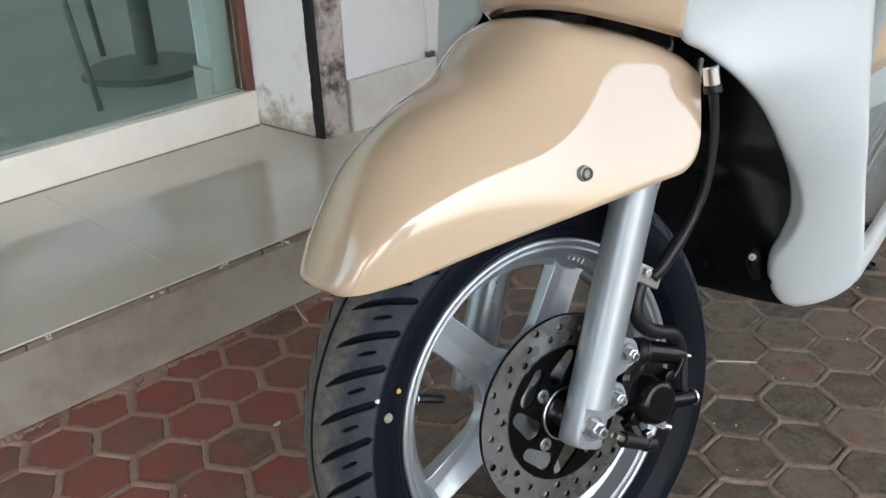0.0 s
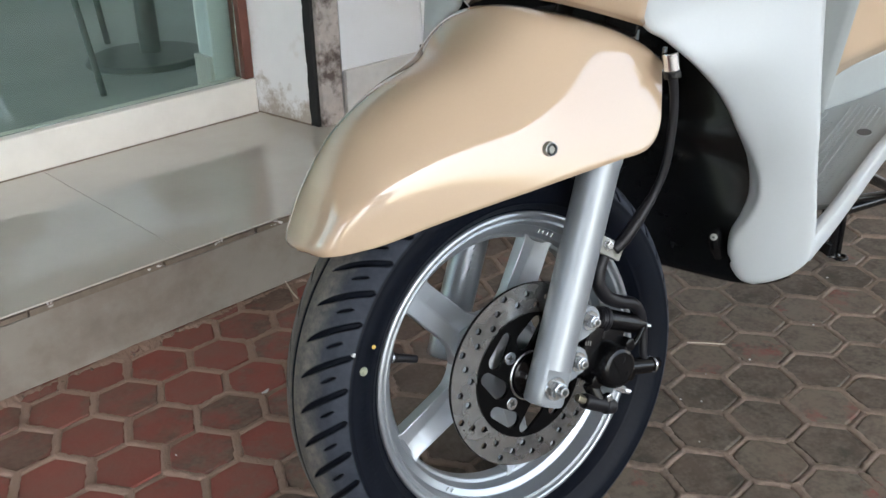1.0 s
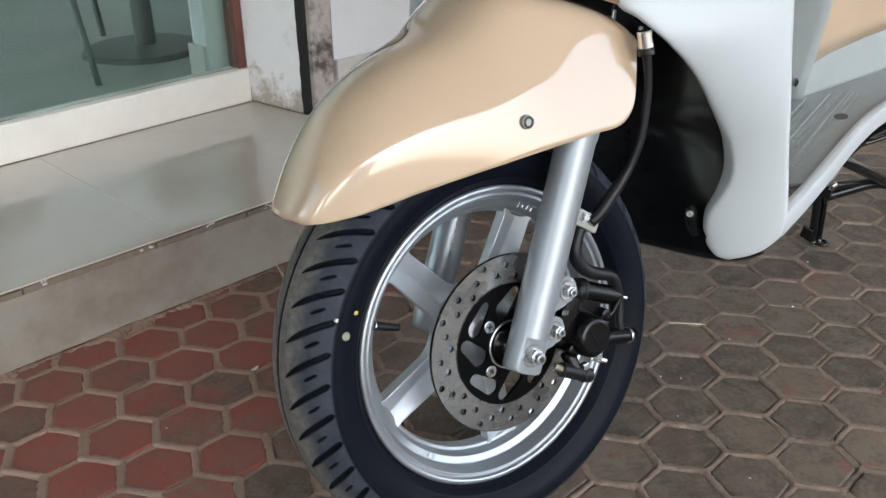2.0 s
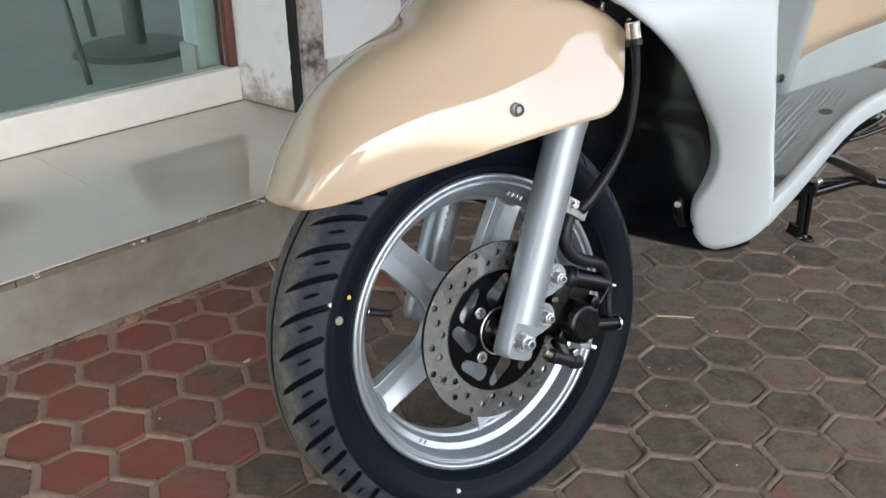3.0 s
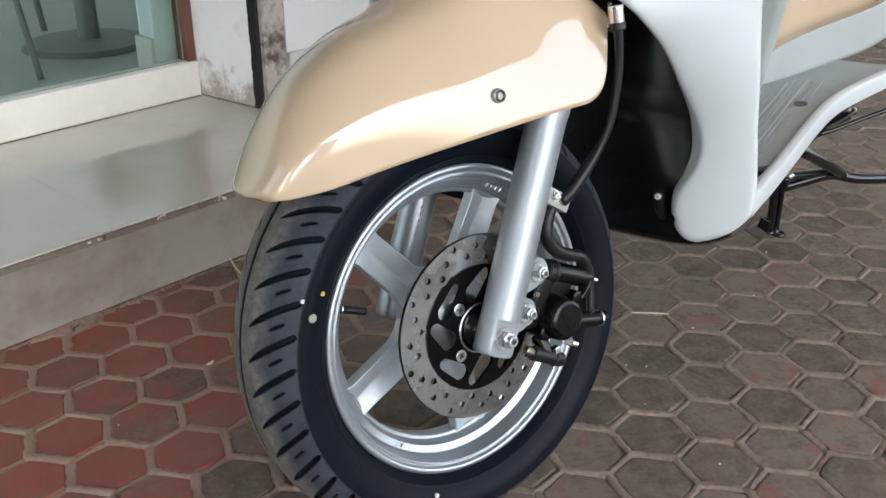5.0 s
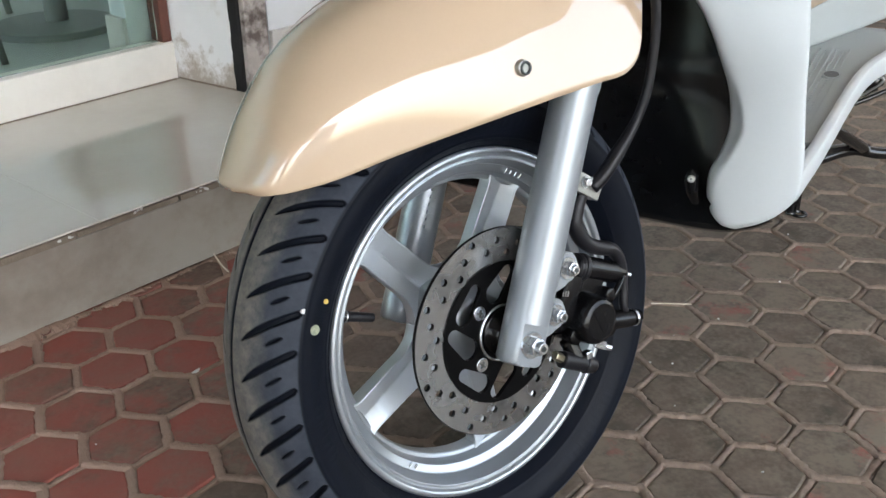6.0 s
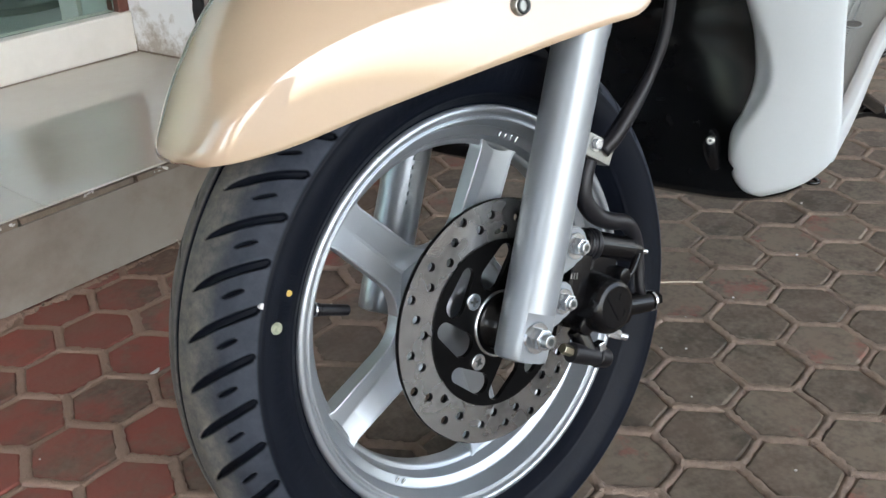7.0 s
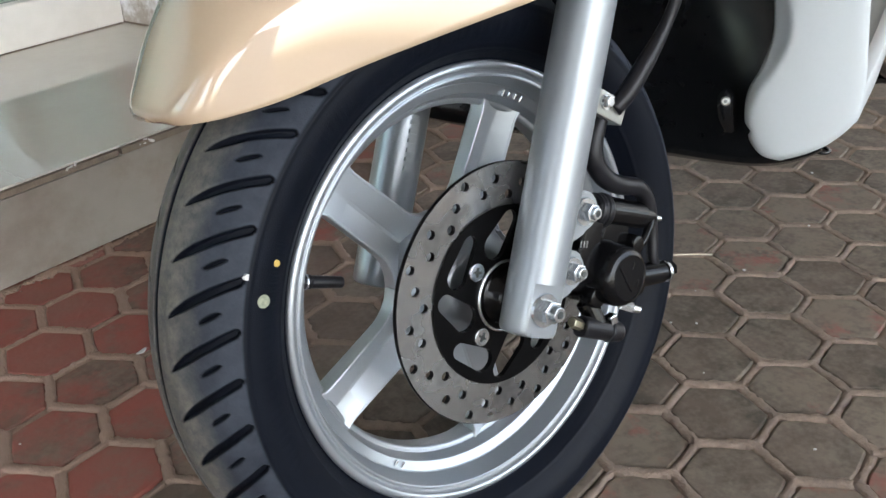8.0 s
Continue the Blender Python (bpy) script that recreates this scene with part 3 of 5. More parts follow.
add_box(bm, 0.4447, 0.5135, 1.3352, 1.347, STEP_Z + 0.008, STEP_Z + 0.13, bevel=0.002)
setting("baseboard_room", bm, SKIRT, "pale tile skirting round the return wall", "baseboard")
bm = bmesh.new()
add_box(bm, -4.2, 6.2, -4.0, 1.5, 2.9, 3.0)
add_box(bm, -4, 1.7, 1.5, 5.3, 2.9, 3.0)
setting("ceiling", bm, CEIL, "plain pale canopy ceiling over the shop front", "ceiling")


# unseen wall: openings guessed from reflections, outer stretch added to block low sky
bm = bmesh.new()
add_box(bm, -4.2, -4.05, -8.0, -4.5, 0.0, 3.0)
for y0, y1 in ((-3.2, -1.9), (-0.6, 1.3)):
    add_box(bm, -4.2, -4.05, y0, y1, 0.0, 2.9)
add_box(bm, -4.2, -4.05, -4.5, -3.2, 2.2, 2.9)
add_box(bm, -4.2, -4.05, -1.9, -0.6, 2.2, 2.9)
setting("wall_west", bm, WALLWHITE, "plain unseen side wall with two openings, added to shape the fender's reflections", "wall")
# added out of view: bounds the sky that the fender mirrors on the east
bm = bmesh.new()
add_box(bm, 6.05, 6.2, -5.2, 1.3, 0.0, 2.9)
setting("wall_east", bm, WALLWHITE, "plain unseen side wall, added to close the forecourt on the east", "wall")


# ---------------------------------------------------------------- the scooter
scooter = new("scooter")
scooter.matrix_world = pose(0.0051, 0.0329, 0, 0, 0, 15.5)
tagged(scooter, "new beige and white scooter with silver cast wheel, parked on pavers", "scooter")
RAKE, STEER, AXLE_Z = 27.5, -27.0, 0.222
FRONT = Matrix.Translation((-0.003, 0, AXLE_Z)) @ Matrix.Rotation(radians(STEER), 4, Vector((math.sin(radians(RAKE)), 0, math.cos(radians(RAKE)))))


# the wheel hangs in the fork with a little play and camber
WHEEL = FRONT @ Matrix.Translation((0.0025, 0, 0.003)) @ Matrix.Rotation(radians(2.0), 4, "X") @ Matrix.Rotation(radians(0.7), 4, "Z")


def front(ob):
    ob.matrix_basis = FRONT
    return ob


# -- wheel
def build_rim():
    # near half of the rim, from the tyre seat over the rolled lip and two steps to the inner edge; the far half mirrors it
    near = [(0.1530, 0.0000), (0.1575, -0.0100), (0.1610, -0.0220), (0.1660, -0.0270)]
    near += [(0.1636 + 0.0035 * math.cos(a), -0.0300 - 0.0032 * math.sin(a)) for a in np.linspace(0, math.pi, 16)]
    near += [(0.1592, -0.0290), (0.1580, -0.0287)]
    near += [(0.1563 + 0.0013 * math.cos(a), -0.0288 - 0.0010 * math.sin(a)) for a in np.linspace(0, math.pi, 10)]
    near += [(0.1544, -0.0270), (0.1500, -0.0146), (0.1496, -0.0148), (0.1490, -0.0142), (0.1426, -0.0110), (0.1420, -0.0103), (0.1386, -0.0018), (0.1380, -0.0014)]
    near += [(0.1376 - 0.0036 * math.sin(a), 0.0025 - 0.0038 * math.cos(a)) for a in np.linspace(0.1, math.pi / 2, 9)] + [(0.1340, 0.0080)]
    prof = near + [(r, 0.016 - y) for r, y in reversed(near[:-1])]

    ob = crisp(mesh_ob("front_wheel", *lathe(prof + [prof[0]], 200), RIMSILVER, scooter, "silver-painted five-spoke cast alloy wheel"), 17)
    ob.matrix_basis = WHEEL
    hub = [(0.0005, -0.030), (0.026, -0.030), (0.030, -0.028), (0.034, -0.024), (0.040, -0.021), (0.0440, -0.018), (0.0500, -0.0050), (0.0525, -0.0010), (0.0540, 0.0040), (0.0545, 0.0110), (0.053, 0.016), (0.046, 0.028), (0.030, 0.032), (0.028, 0.044), (0.0005, 0.044)]
    crisp(mesh_ob("hub", *lathe(hub, 96), RIMSILVER, ob), 40)

    # five spokes: a shallow trough between two rolled edges, which round into their neighbours at the hub
    def flange(r):
        half, corner, w0 = radians(36), 0.0575, 0.0183 + 0.02 * max(0.0, 0.130 - r)
        # an arc that leaves the straight edge and meets the next spoke squarely on the line between them
        reach = (corner - 0.0192) / (1 - math.sin(half))
        start, bend = reach * math.cos(half), reach - corner
        w = w0
        if r < start:
            w = reach * math.sin(half) - math.sqrt(max(0.0, bend ** 2 - (start - r) ** 2)) + (w0 - 0.0192) * max(0.0, 1 - (start - r) / 0.02)
        if r > 0.128:
            w += 0.008 - math.sqrt(max(0.0, 0.008 ** 2 - min(0.008, (r - 0.128) * 0.6) ** 2))
        return min(w, r * math.tan(half) + 0.0003)

    for n in range(5):
        a = radians(129.5 + 72 * n)
        vs, stations = [], np.linspace(0.0440, 0.1412, 58)
        for r in stations:
            q = (max(r, 0.060) - 0.070) / 0.067
            w = flange(r)
            lip, floor = -0.0010 - 0.0022 * q, 0.0098 - 0.0085 * q
            flat = 0.0012
            edge = [(w - 0.0012 - 0.0012 * math.cos(b), lip + 0.0010 - 0.0010 * math.sin(b)) for b in np.linspace(0.3, math.pi, 9)]
            sec = [(-w + 0.001, 0.013), (-w, 0.011)] + [(-t, y) for t, y in reversed(edge)] + [(-flat, floor), (flat, floor)] + edge + [(w, 0.011), (w - 0.001, 0.013), (0.0, 0.014)]
            for t, y in sec:
                vs.append((r * math.cos(a) - t * math.sin(a), y, r * math.sin(a) + t * math.cos(a)))
        k = len(sec)
        faces = grid_faces(len(stations), k, wrap_v=True) + [tuple(range(k)), tuple(range(len(vs) - k, len(vs)))]
        crisp(mesh_ob("spoke", vs, faces, SPOKESILVER, ob), 20)
    return ob


front_wheel = build_rim()


def build_tyre():
    half = [(0.1590, 0.0365), (0.1650, 0.0372), (0.1682, 0.0384), (0.1700, 0.0408), (0.1755, 0.0473), (0.1845, 0.0535), (0.1940, 0.0573), (0.2025, 0.0579), (0.2085, 0.0565), (0.2200, 0.0465), (0.2280, 0.0330), (0.2342, 0.0175), (0.2359, 0.0085), (0.2365, 0.0)]
    prof = half + [(r, -y) for r, y in reversed(half[:-1])]
    c = smooth_curve(prof, 400)
    d = np.concatenate([[0], np.cumsum(np.linalg.norm(np.diff(c, axis=0), axis=1))])
    nv, nu = 200, 2016
    s = np.linspace(0, d[-1], nv)
    R, Y = np.interp(s, d, c[:, 0]), np.interp(s, d, c[:, 1])
    nr, ny = np.gradient(Y, s), -np.gradient(R, s)
    flip = np.sign(nr[nv // 2]) or 1
    nr, ny = nr * flip, ny * flip
    A = np.linspace(0, 2 * np.pi, nu, endpoint=False)
    ang, lat = np.meshgrid(A, s - d[-1] / 2, indexing="ij")
    depth = np.zeros_like(ang)

    def groove(dist, width, deep):
        return deep * np.clip((width - dist) / 0.0008 + 0.5, 0, 1)

    depth = np.maximum(depth, groove(np.abs(lat + 0.002), 0.0027, 0.0050))
    pitch = 2 * np.pi / 42
    for side in (-1, 1):
        l = lat * side
        shift = radians(-0.5) + (0.0 if side > 0 else 0.5 * pitch)
        # a long slash that sweeps from the crown to the shoulder, and a short one between
        u = np.clip((l - 0.0135) / 0.0515, -0.2, 1.2)
        bow = 0.142 * np.sign(u) * np.abs(u) ** 0.88
        ph = (ang - shift + bow + pitch / 2) % pitch - pitch / 2
        arc = np.abs(ph) * 0.228 * 0.84
        wide = 0.0027 * np.clip(u * 3.6, 0, 1) ** 0.5 * np.sqrt(np.clip(1 - ((u - 0.935) / 0.065).clip(0, 1) ** 2, 0, 1))
        depth = np.maximum(depth, np.where((u > 0) & (u < 1), groove(arc, wide, 0.0042), 0.0))
        ph2 = (ang - shift + bow + radians(0.3)) % pitch - pitch / 2
        u2 = np.clip((l - 0.0385) / 0.0140, 0, 1)
        wide2 = 0.0013 * np.clip(4 * u2 * (1 - u2), 0, 1) ** 0.4
        depth = np.maximum(depth, np.where((u2 > 0) & (u2 < 1), groove(np.abs(ph2) * 0.228 * 0.84, wide2, 0.0035), 0.0))
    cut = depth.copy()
    # moulded marks on the sidewall, too faint to read
    al = np.abs(lat)
    for a0, a1, l0, l1, n in ((2.55, 2.78, 0.083, 0.092, 9), (2.84, 3.40, 0.077, 0.089, 8), (3.6, 4.5, 0.079, 0.091, 11), (1.2, 2.3, 0.079, 0.091, 12), (5.0, 6.1, 0.079, 0.091, 12)):
        step = (a1 - a0) / n
        inside = (ang > a0) & (ang < a1) & (al > l0) & (al < l1) & (((ang - a0) % step) < 0.66 * step) & ~((((ang - a0) % step) > 0.2 * step) & (((ang - a0) % step) < 0.46 * step) & (al < l1 - 0.003))
        depth = depth - 0.00009 * inside
    # the rib where tread meets sidewall, and faint moulded rings on the sidewall
    al = np.abs(lat)
    depth -= 0.0005 * np.exp(-((al - 0.0690) / 0.0014) ** 2) + 0.0006 * np.exp(-((al - 0.1000) / 0.0010) ** 2)
    RR, YY = R[None, :] - depth * nr[None, :], Y[None, :] - depth * ny[None, :] + 0.0080
    V = np.stack([RR * np.cos(ang), YY, RR * np.sin(ang)], axis=-1).reshape(-1, 3)
    # the patch that bears on the ground is flattened
    rot = np.array(WHEEL.to_3x3())
    low = 0.0008 - (WHEEL.translation.z + V @ rot[2])
    V = V + np.outer(np.clip(low, 0, None), rot[2])
    i, j = np.meshgrid(np.arange(nu), np.arange(nv - 1), indexing="ij")
    i2 = (i + 1) % nu
    F = np.stack([i * nv + j, i * nv + j + 1, i2 * nv + j + 1, i2 * nv + j], axis=-1).reshape(-1, 4)
    me = bpy.data.meshes.new("tyre")
    me.vertices.add(len(V))
    me.vertices.foreach_set("co", V.ravel())
    me.loops.add(F.size)
    me.loops.foreach_set("vertex_index", F.ravel())
    me.polygons.add(len(F))
    me.polygons.foreach_set("loop_start", np.arange(0, F.size, 4))
    me.polygons.foreach_set("use_smooth", np.ones(len(F), bool))
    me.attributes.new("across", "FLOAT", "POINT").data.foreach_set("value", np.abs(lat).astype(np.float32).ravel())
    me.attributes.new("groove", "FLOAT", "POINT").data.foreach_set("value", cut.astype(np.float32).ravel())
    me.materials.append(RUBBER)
    me.update()
    me.validate()
    ob = new("tyre", me)
    ob.parent = front_wheel
    return tagged(ob, "black tyre with slashed tread, dusty on the crown")


tyre = build_tyre()

# -- brake disc, carrier, fixings
DISC_Y = -0.0535
holes = []
for k in range(40):
    a, r = radians(101 + 9 * k), (0.0915, 0.0830, 0.0742, 0.0868, 0.0785)[k % 5]
    holes.append(ring(0.0036, 12, r * math.cos(a), r * math.sin(a)))
v, f = punched(ring(0.0975, 120), [ring(0.0655, 96)] + holes, DISC_Y - 0.002, DISC_Y + 0.002)
disc = mesh_ob("brake_disc", v, f, STEEL, front_wheel, "drilled steel brake disc", smooth=False)
disc.data.materials.append(CARRIER)
for face in disc.data.polygons:
    # the walls of the drilled holes are coloured black to deepen their shade
    face.material_index = 1 if abs(face.normal.y) < 0.5 else 0
v, f = lathe([(0.0970, DISC_Y - 0.0019), (0.0979, DISC_Y - 0.0016), (0.0981, DISC_Y), (0.0979, DISC_Y + 0.0016), (0.0970, DISC_Y + 0.0019)], 120)
mesh_ob("disc_edge", v, f, CARRIER, front_wheel, "dark unground edge of the disc")
wins = []
for k in range(4):
    a0 = 130 + 90 * k
    for (r1, d1, w1), (r2, d2, w2) in (((0.0545, -15, 0.0062), (0.0500, 12, 0.0090)), ((0.0560, 33, 0.0070), (0.0395, 52, 0.0102))):
        p1 = np.array([r1 * math.cos(radians(a0 + d1)), r1 * math.sin(radians(a0 + d1))])
        p2 = np.array([r2 * math.cos(radians(a0 + d2)), r2 * math.sin(radians(a0 + d2))])
        t = (p2 - p1) / np.linalg.norm(p2 - p1)
        ta = math.atan2(t[1], t[0])
        loop = [tuple(p2 + w2 * np.array([math.cos(ta + b), math.sin(ta + b)])) for b in np.linspace(-1.5, 1.5, 9)]
        loop += [tuple(p1 + w1 * np.array([math.cos(ta + b), math.sin(ta + b)])) for b in np.linspace(1.65, 4.63, 9)]
        wins.append(loop)
v, f = punched(ring(0.0668, 96), [ring(0.021, 40)] + wins, DISC_Y - 0.0035, DISC_Y + 0.0005)
mesh_ob("disc_carrier", v, f, CARRIER, front_wheel, "black disc carrier with slanted windows", smooth=False)
for k in range(4):
    a = radians(129 + 88 * k)
    x, z = 0.0355 * math.cos(a), 0.0355 * math.sin(a)
    bm = bmesh.new()
    add_cyl(bm, (x, DISC_Y - 0.003, z), (x, DISC_Y - 0.0050, z), 0.0070, 0.0066, 24, bevel=0.0005)
    head = part("disc_bolt", bm, ZINC, front_wheel)
    # dark crossed bars on the head stand in for the socket's shade
    bm = bmesh.new()
    for turn in (20, 110):
        add_box(bm, -0.0036, 0.0036, -0.0003, 0.0003, -0.0009, 0.0009, m=pose(x, DISC_Y - 0.0051, z, 0, turn + 25 * k, 0))
    part("bolt_socket", bm, DARKMETAL, head)
v, f = lathe([(0.0272, DISC_Y - 0.003), (0.0272, DISC_Y - 0.0052), (0.0260, DISC_Y - 0.0058), (0.0246, DISC_Y - 0.0052), (0.0246, DISC_Y + 0.002)], 60)
mesh_ob("hub_ring", v, f, ZINC, front_wheel, "bright ring round the hub bore")
v, f = lathe([(0.0246, DISC_Y + 0.0), (0.020, DISC_Y - 0.002), (0.0150, DISC_Y - 0.004), (0.0150, DISC_Y - 0.012), (0.0125, DISC_Y - 0.014), (0.0112, DISC_Y - 0.015)], 48)
mesh_ob("axle_collar", v, f, BLACKP, front_wheel, "black collar on the axle")

v, f = lathe([(0.0110, DISC_Y - 0.010), (0.0110, -0.090)], 32)
mesh_ob("axle_sleeve", v, f, ZINC, front_wheel, "bright axle sleeve")

# -- valve, wheel marks, tyre marks
VA = radians(157.5)
ca, sa = math.cos(VA), math.sin(VA)
bm = bmesh.new()
add_cyl(bm, (0.140 * ca, 0.000, 0.140 * sa), (0.131 * ca, -0.001, 0.131 * sa), 0.0058, 0.0052, 20, bevel=0.001)
add_cyl(bm, (0.131 * ca, -0.001, 0.131 * sa), (0.107 * ca, -0.004, 0.107 * sa), 0.0046, 0.0042, 20, bevel=0.001)
valve = part("valve", bm, HOSE, front_wheel, "black rubber tyre valve with cap")
for r0, r1, rad, mat in ((0.1362, 0.1345, 0.0056, ZINC), (0.1215, 0.1205, 0.0046, GOLDZ)):
    bm = bmesh.new()
    add_cyl(bm, (r0 * ca, -0.001, r0 * sa), (r1 * ca, -0.0012, r1 * sa), rad, rad, 20, bevel=0.0004)
    part("valve_ring", bm, mat, valve, "bright ring on the valve")
for name, ang_, r_, y_, rad, mat, label in (("tyre_dot", 150.6, 0.1890, -0.0478, 0.0024, YELLOWDOT, "yellow paint dot"), ("tyre_dot", 153.5, 0.2076, -0.0487, 0.0022, WHITEDOT, "white paint dot"),
                                            ("tyre_sticker", 157.6, 0.1950, -0.0494, 0.0046, PALEDOT, "pale round sticker"), ("tyre_dot", 245.2, 0.1852, -0.0467, 0.0026, WHITEDOT, "white paint dot")):
    a = radians(ang_)
    bm = bmesh.new()
    add_cyl(bm, (r_ * math.cos(a), y_ + 0.002, r_ * math.sin(a)), (r_ * math.cos(a), y_ - 0.0009, r_ * math.sin(a)), rad, rad * 0.9, 18)
    part(name, bm, mat, front_wheel, label)
for k, (a, w) in enumerate(((62.4, 0.0026), (60.0, 0.0020), (57.4, 0.0023), (54.9, 0.0027), (228.8, 0.0024), (231.6, 0.0024))):
    bm = bmesh.new()
    add_box(bm, -0.0008, 0.0008, -0.0012, 0.0006, -w, w, bevel=0.0003, m=pose(0.1455 * math.cos(radians(a)), -0.0128, 0.1455 * math.sin(radians(a)), 0, 90 - a + 18, 0))
    part("cast_mark", bm, ZINC, front_wheel)

# -- fork
FX, FZ = math.sin(radians(RAKE)), math.cos(radians(RAKE))


def fork_point(s, y, ahead=0.0):
    return (0.003 + s * FX + ahead * FZ, y, s * FZ - ahead * FX)


def build_fork(y, name, label):
    side = -1 if y < 0 else 1
    turn = Matrix.Translation((0.003, y, 0)) @ Matrix.Rotation(radians(RAKE), 4, "Y")

    def turned(label_name, prof, parent, text="", flat=None):
        v, f = lathe(prof, 96, axis="z")
        if flat:
            v = [(p[0], max(p[1], -flat) if side < 0 else min(p[1], flat), p[2]) for p in v]
        v = [tuple(turn @ Vector(p)) for p in v]
        bm = bmesh.new()
        vs = [bm.verts.new(p) for p in v]
        for q in f:
            if len({v[i] for i in q}) == 4:
                bm.faces.new([vs[i] for i in q])
        return crisp(part(label_name, bm, SILVER, parent, text, smooth=True), 36)

    leg = front(turned(name, [(0.0005, 0.0164), (0.0205, 0.0164), (0.0205, 0.225), (0.0215, 0.230), (0.0215, 0.245), (0.018, 0.25), (0.0005, 0.25)], scooter, label))
    # the foot is milled flat where the axle nut sits
    turned("axle_boss", [(0.0005, -0.0215), (0.0165, -0.0215), (0.0192, -0.0203), (0.0203, -0.0175), (0.0205, 0.0)] + [(0.0205, 0.0164), (0.0005, 0.0164)], leg, flat=0.0142)
    if side < 0:
        for bx, bz, w in ((0.0395, 0.0112, 0.0150), (0.0622, 0.0486, 0.0150)):
            bm = bmesh.new()
            plan = [(bx + w * math.cos(t), bz + w * math.sin(t)) for t in np.linspace(-1.9, 2.2, 16)]
            plan += [(bx - 0.038, bz + 0.018), (bx - 0.040, bz - 0.022)]
            lo, hi = [bm.verts.new((px, y + 0.008, pz)) for px, pz in plan], [bm.verts.new((px, y - 0.006, pz)) for px, pz in plan]
            bm.faces.new(lo), bm.faces.new(hi)
            for k in range(len(plan)):
                bm.faces.new((lo[k], lo[k - 1], hi[k - 1], hi[k]))
            bmesh.ops.bevel(bm, geom=[e for e in bm.edges if all(v in hi for v in e.verts)], offset=0.0015, segments=2, affect="EDGES")
            part("caliper_lug", bm, SILVER, leg)
    return leg


fork_left = build_fork(-0.085, "fork_leg", "silver fork leg with caliper lugs")
fork_right = build_fork(0.102, "fork_leg", "silver fork leg with cast lettering")
for y in (-0.085, 0.102):
    bm = bmesh.new()
    add_cyl(bm, fork_point(0.24, y), fork_point(0.310, y), 0.0135, 0.0135, 32)
    front(part("fork_tube", bm, CHROME, scooter, "chrome upper fork tube"))
hex_bolt("axle_nut", fork_left, (0.001, -0.0993, -0.001), 0.0088, ZINC, flange=1.45, height=0.008, stud=0.006, label="zinc axle nut with washer")
hex_bolt("lug_bolt", fork_left, (0.0395, -0.0915, 0.0112), 0.0072, ZINC, height=0.0075, stud=0.003)
hex_bolt("lug_bolt", fork_left, (0.0622, -0.0915, 0.0486), 0.0072, ZINC, height=0.0075, stud=0.003)
# cast lettering on the far leg, too worn to read
for k in range(8):
    x, y, z = fork_point(0.080 + 0.0078 * k, 0.102 - 0.0212, -0.004)
    bm = bmesh.new()
    add_box(bm, -0.0040, 0.0040, -0.0010, 0.001, -0.0017, 0.0017, m=pose(x, y, z, 0, RAKE, 0))
    part("cast_letter", bm, SILVER, fork_right)

# -- caliper
TILT = Matrix.Translation((0.086, 0, -0.006)) @ Matrix.Rotation(radians(27), 4, "Y")
bm = bmesh.new()
add_box(bm, -0.040, 0.022, -0.082, -0.040, -0.024, 0.026, bevel=0.007, segs=3, m=TILT)
add_box(bm, -0.042, -0.020, -0.090, -0.060, -0.014, 0.034, bevel=0.005, segs=3, m=TILT)
add_box(bm, -0.020, 0.012, -0.088, -0.050, 0.016, 0.040, bevel=0.006, segs=3, m=TILT)
add_cyl(bm, (0.062, -0.080, -0.020), (0.062, -0.092, -0.020), 0.0090, 0.0080, 24, bevel=0.0015)
add_cyl(bm, (0.106, -0.075, -0.030), (0.106, -0.092, -0.030), 0.0080, 0.0072, 24, bevel=0.0015)
add_cyl(bm, (0.108, -0.075, 0.006), (0.108, -0.096, 0.006), 0.0070, 0.0062, 24, bevel=0.0015)
caliper = front(crisp(part("brake_caliper", bm, BLACKP, scooter, "black single-piston brake caliper", smooth=True), 35))
PX, PZ = 0.0836, -0.0102
v, f = lathe([(0.0262, -0.050), (0.0262, -0.070), (0.0254, -0.0745), (0.0244, -0.0765), (0.0232, -0.0960), (0.0222, -0.1000), (0.0200, -0.1032), (0.0172, -0.1045), (0.0168, -0.1041), (0.0164, -0.1045), (0.0003, -0.1046)], 64)
crisp(mesh_ob("piston_housing", [(x + PX, y, z + PZ) for x, y, z in v], f, BLACKP, caliper), 28)
for dx, dz, turn, long in ((-0.004, 0.0005, -20, 0.0125), (0.006, 0.007, 35, 0.0030), (0.0075, -0.008, 35, 0.0030)):
    bm = bmesh.new()
    add_box(bm, -0.0006, 0.0006, -0.0006, 0.0005, -long, long, bevel=0.0003, m=pose(PX + dx, -0.1047, PZ + dz, 0, turn, 0))
    part("casting_line", bm, BLACKP, caliper)
for k in range(3):
    bm = bmesh.new()
    add_box(bm, -0.0006, 0.0006, -0.0004, 0.0005, -0.0025, 0.0025, bevel=0.0002, m=pose(0.0545 + 0.0028 * k, -0.0903, 0.0262 - 0.0012 * k, 0, 24, 0))
    part("cast_mark", bm, STEEL, caliper)
AX = np.array([0.1380 - 0.0880, -0.003, 0.0145 - 0.0385])


def pin_point(u, dy=0.0):
    return (0.0880 + AX[0] * u, -0.080 + AX[1] * u + dy, 0.0385 + AX[2] * u)


